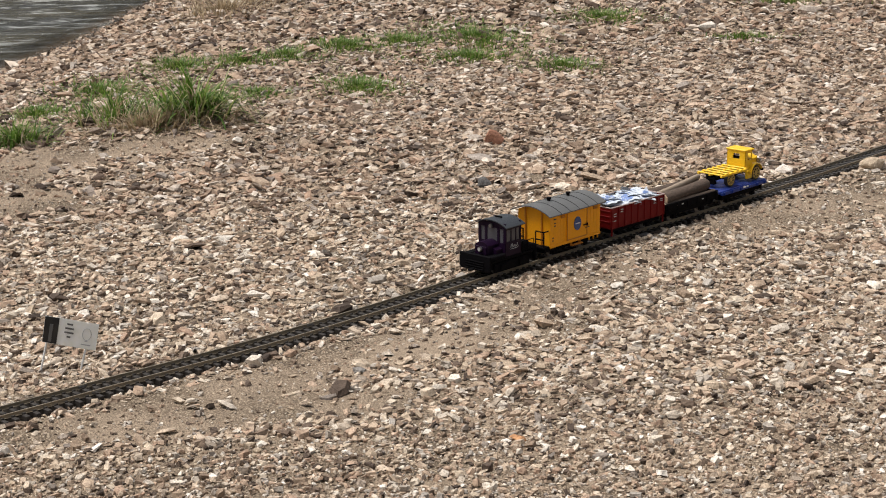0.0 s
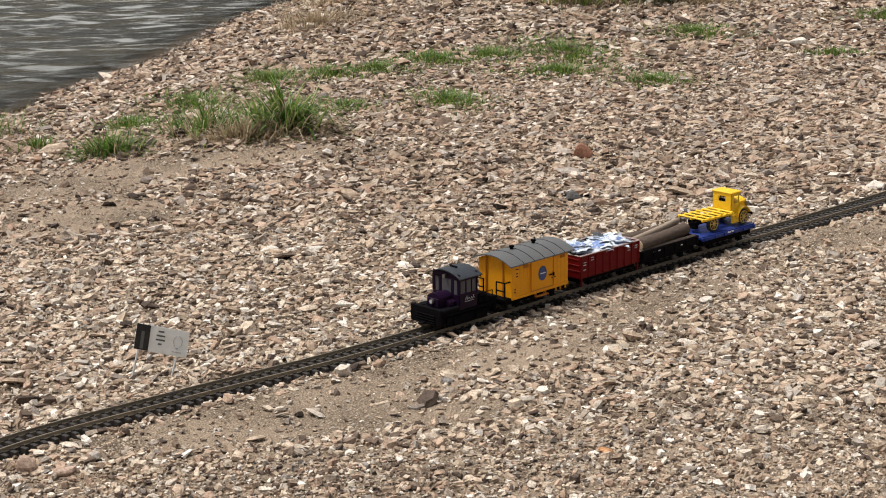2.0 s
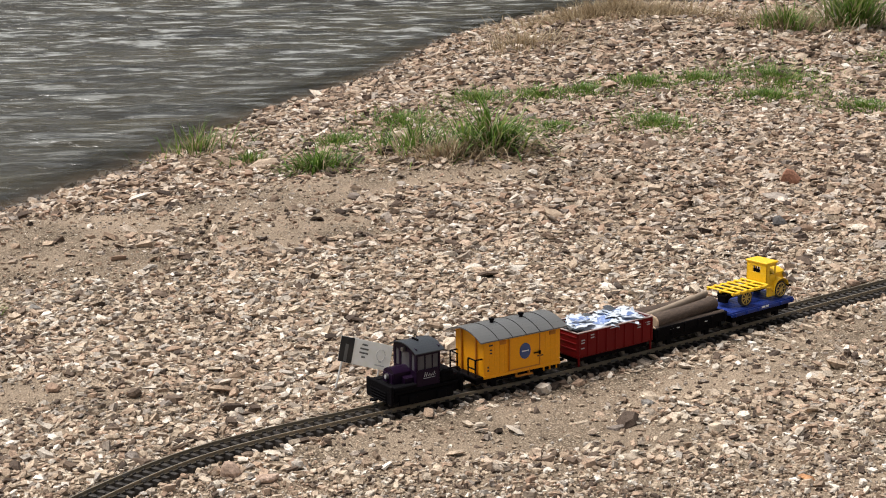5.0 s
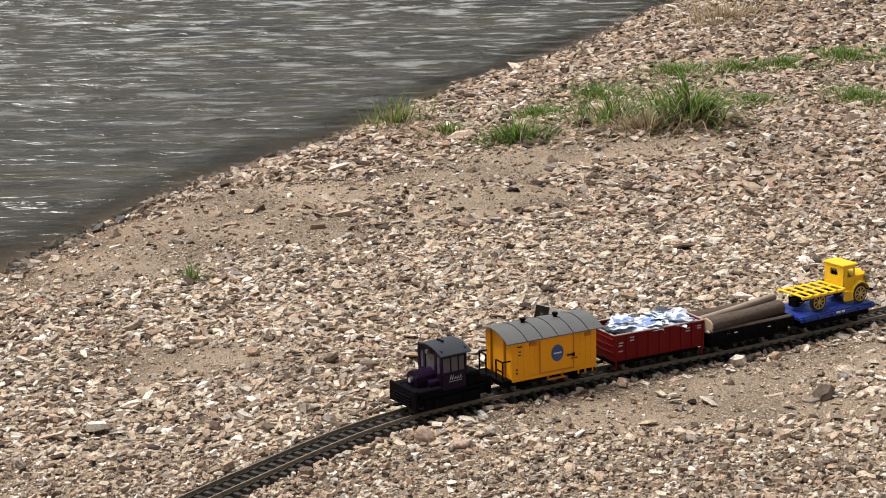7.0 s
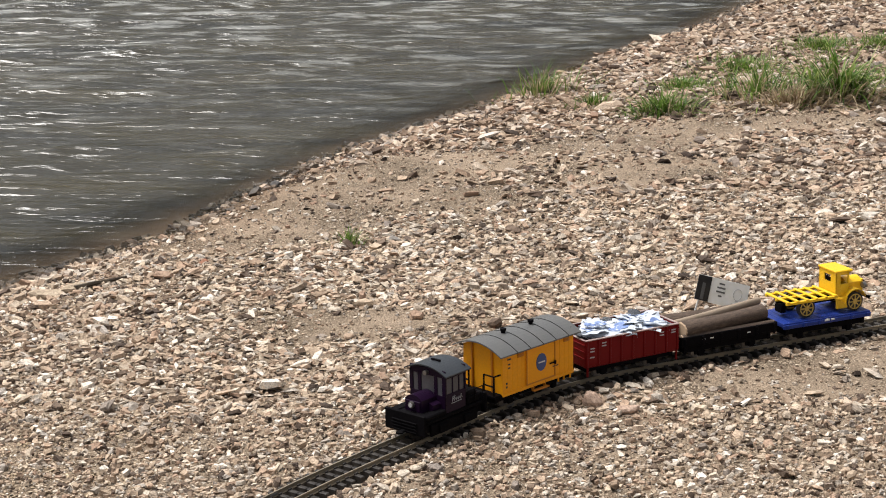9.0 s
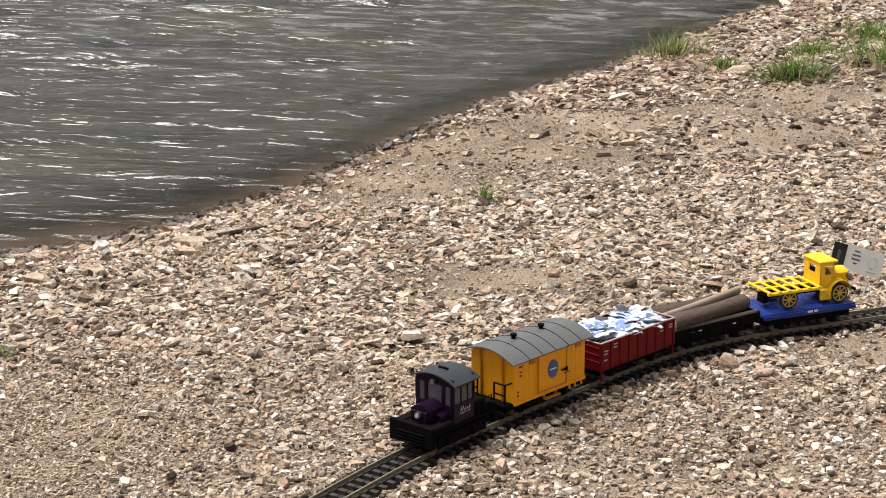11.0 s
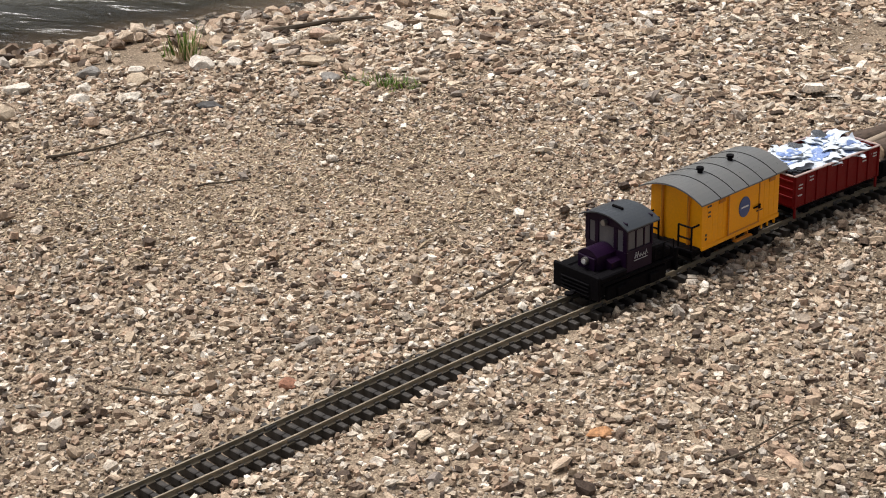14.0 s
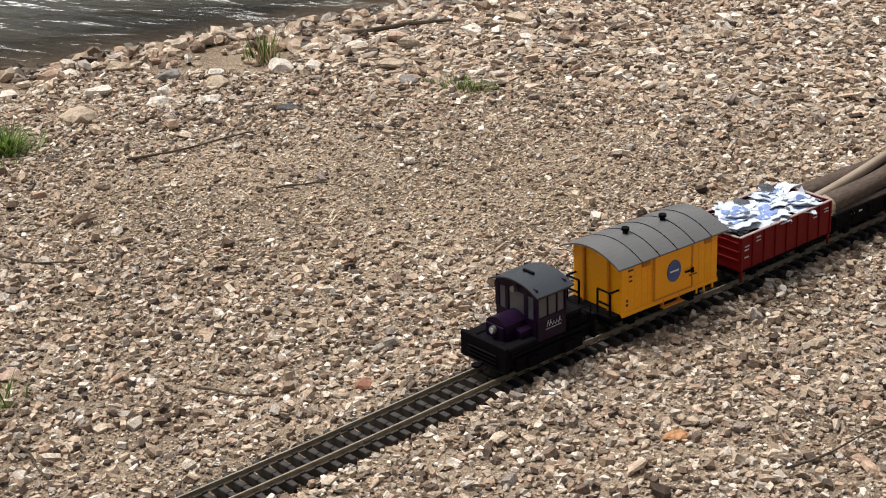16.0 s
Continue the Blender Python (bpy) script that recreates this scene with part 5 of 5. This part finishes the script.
def stones_mesh(name, x, y, r, q, material, flat=0.42, lift=0.15, kind="slab", long=2.0):
    n = len(x)
    shapes, sides = {"slab": (SLABS, SLAB_F), "chip": (SHAPES, CUBE_F), "pebble": (PEBS, PEB_F)}[kind]
    nv, nf = shapes.shape[1], len(sides)
    ang, tip, tilt = q.uniform(0, 2 * np.pi, n), q.normal(0, 0.25, n), q.normal(0, 0.25, n)
    sc = np.stack([r * q.uniform(1.05, long, n), r * q.uniform(0.62, 1.0, n), r * flat * q.uniform(0.55, 1.3, n)], 1)
    v = shapes[q.integers(0, len(shapes), n)] * sc[:, None, :]
    c, s = np.cos(tip)[:, None], np.sin(tip)[:, None]
    v = np.stack([v[..., 0] * c + v[..., 2] * s, v[..., 1], -v[..., 0] * s + v[..., 2] * c], -1)
    c, s = np.cos(tilt)[:, None], np.sin(tilt)[:, None]
    v = np.stack([v[..., 0], v[..., 1] * c - v[..., 2] * s, v[..., 1] * s + v[..., 2] * c], -1)
    c, s = np.cos(ang)[:, None], np.sin(ang)[:, None]
    v = np.stack([v[..., 0] * c - v[..., 1] * s, v[..., 0] * s + v[..., 1] * c, v[..., 2]], -1)
    v += np.stack([x, y, height(x, y) + sc[:, 2] * (lift + q.uniform(0, 1.0, n))], -1)[:, None, :]
    f = (sides[None] + nv * np.arange(n)[:, None, None]).reshape(-1)
    me = bpy.data.meshes.new(name)
    me.vertices.add(n * nv)
    me.vertices.foreach_set("co", v.astype(np.float32).ravel())
    me.loops.add(n * nf * 3)
    me.loops.foreach_set("vertex_index", f.astype(np.int32))
    me.polygons.add(n * nf)
    me.polygons.foreach_set("loop_start", np.arange(0, n * nf * 3, 3, dtype=np.int32))
    me.update(calc_edges=True)
    me.shade_flat()
    me.materials.append(material)
    return me


def gravel(label, rows, material):
    for kind, flat, long, *row in rows:
        x, y, r, d, q = scatter(*row)
        tagged(new("gravel", stones_mesh("gravel", x, y, r, q, material, flat, 0.25, kind, long)), label, "gravel", kind="stuff")


gravel("loose angular beige, brown and white river gravel",
       [("chip", 0.58, 1.6, 96000, -2.5, 2.1, 1.6, 3.5, 0.0037, 0.44, 31, 1.0), ("slab", 0.58, 1.5, 26000, -2.5, 2.1, 1.6, 3.5, 0.0047, 0.40, 30, 0.9), ("pebble", 0.56, 1.5, 8000, -2.5, 2.1, 1.6, 3.5, 0.0068, 0.34, 32, 0.8),
        ("chip", 0.44, 1.9, 74000, -2.0, 3.0, 3.5, 5.3, 0.0054, 0.44, 33, 1.0), ("slab", 0.46, 1.8, 14000, -2.0, 3.0, 3.5, 5.3, 0.0064, 0.40, 39, 0.9), ("pebble", 0.42, 1.8, 6000, -2.0, 3.0, 3.5, 5.3, 0.0098, 0.32, 34, 0.8)], M_PEBBLE)
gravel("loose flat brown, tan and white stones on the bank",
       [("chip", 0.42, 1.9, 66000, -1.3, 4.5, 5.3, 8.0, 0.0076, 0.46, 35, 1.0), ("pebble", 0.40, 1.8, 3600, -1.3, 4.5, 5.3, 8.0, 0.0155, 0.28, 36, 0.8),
        ("chip", 0.42, 1.9, 38000, 0.0, 5.6, 8.0, 11.6, 0.0110, 0.42, 37, 1.0), ("pebble", 0.40, 1.8, 1800, 0.0, 5.6, 8.0, 11.6, 0.0200, 0.28, 38, 0.8)], M_PEBBLE_DARKENED)
gravel("fine beige and brown grit on bare sand",
       [("chip", 0.62, 1.6, 90000, -2.4, 1.5, 1.7, 3.6, 0.0029, 0.3, 41, 1.0, True), ("chip", 0.62, 1.6, 42000, -1.5, 2.6, 3.6, 6.6, 0.0029, 0.35, 42, 0.7, True)], M_PEBBLE)
gravel("pale bits of dry straw and twig litter on sand", [("chip", 0.5, 6.0, 42000, -2.3, -0.6, 2.0, 3.7, 0.0018, 0.3, 43, 0.8, True)], M_LITTER)

# shore band: larger tumbled stones, wet at the water's edge
q = np.random.default_rng(55)
n = 11500
t = q.uniform(0, 1, n)
k = np.clip((4 + t * 17).astype(int), 4, 20)
u = q.uniform(0, 1, n)[:, None]
base = SHORE[k] * (1 - u) + SHORE[k + 1] * u
way = SHORE[k + 1] - SHORE[k]
way /= np.linalg.norm(way, axis=1)[:, None]
out = q.uniform(-0.10, 0.16, n)
p = base + np.stack([way[:, 1], -way[:, 0]], 1) * out[:, None]
wet = out < 0.055
keep = q.uniform(0, 1, n) < np.where(sandiness(p[:, 0], p[:, 1]) > 0.4, 0.10, 0.8)
for flag, mat_of, label in ((True, M_WET, "dark wet stones along the water's edge"), (False, M_PEBBLE_DARKENED, "dry tumbled stones along the shore")):
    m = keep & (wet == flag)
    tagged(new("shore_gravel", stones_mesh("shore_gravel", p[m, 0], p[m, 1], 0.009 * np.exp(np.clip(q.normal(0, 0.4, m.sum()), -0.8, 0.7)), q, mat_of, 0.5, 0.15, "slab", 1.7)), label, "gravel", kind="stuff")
n = 1100
x, y = q.uniform(-2.6, -1.45, n), q.uniform(2.95, 4.25, n)
d = distance_to(SHORE, x, y)
m = (d > -0.03) & (d < 0.42 + 0.12 * np.sin(6 * x)) & (x < -1.72 + 0.1 * np.sin(9 * y)) & (q.uniform(0, 1, n) < np.clip(1.25 - d / 0.6, 0, 1))
tagged(new("shore_cobbles", stones_mesh("shore_cobbles", x[m], y[m], 0.0125 * np.exp(np.clip(q.normal(0, 0.4, m.sum()), -0.7, 0.6)), q, M_PEBBLE, 0.6, 0.2, "pebble", 1.6)), "pale cobbles heaped along the shore", "cobbles", kind="stuff")

# single stones beside the nearest stretch of track
STONES = [rock_mesh("stone", 700 + k, (1.0, 0.72, 0.5), M_STONE, 0.14, 1) for k in range(14)]
q = np.random.default_rng(77)
placed = 0
while placed < 290:
    s, side = q.uniform(6.3, 8.3), q.choice((-1, 1))
    o = q.uniform(0.062, 0.34) * side
    p, h = on_track(s), heading(s)
    x, y = p[0] - math.sin(h) * o, p[1] + math.cos(h) * o
    r = 0.0062 * math.exp(q.normal(0, 0.3))
    if abs(o) < 0.052 + 1.2 * r:
        continue
    ob = new("stone", STONES[placed % 14])
    ob.parent = ground
    ob.matrix_basis = pose(x, y, float(height(x, y)) + r * 0.42, q.normal(0, 9), q.normal(0, 9), q.uniform(0, 360)) @ Matrix.Diagonal((r * 1.25, r * 1.1, r, 1))
    placed += 1


def motions():
    for ob, offset, half in CARS:
        walk(ob, [(t, car_pose(s + offset, half)) for t, s in WAY])
    for ob, offset, half, local in LOADS:
        walk(ob, [(t, car_pose(s + offset, half) @ local) for t, s in WAY])
    walk(river, [(t, pose(0.26 * t, 0.05 * t, WATER_Z)) for t in (0.0, 8.0, 16.0)])


motions()
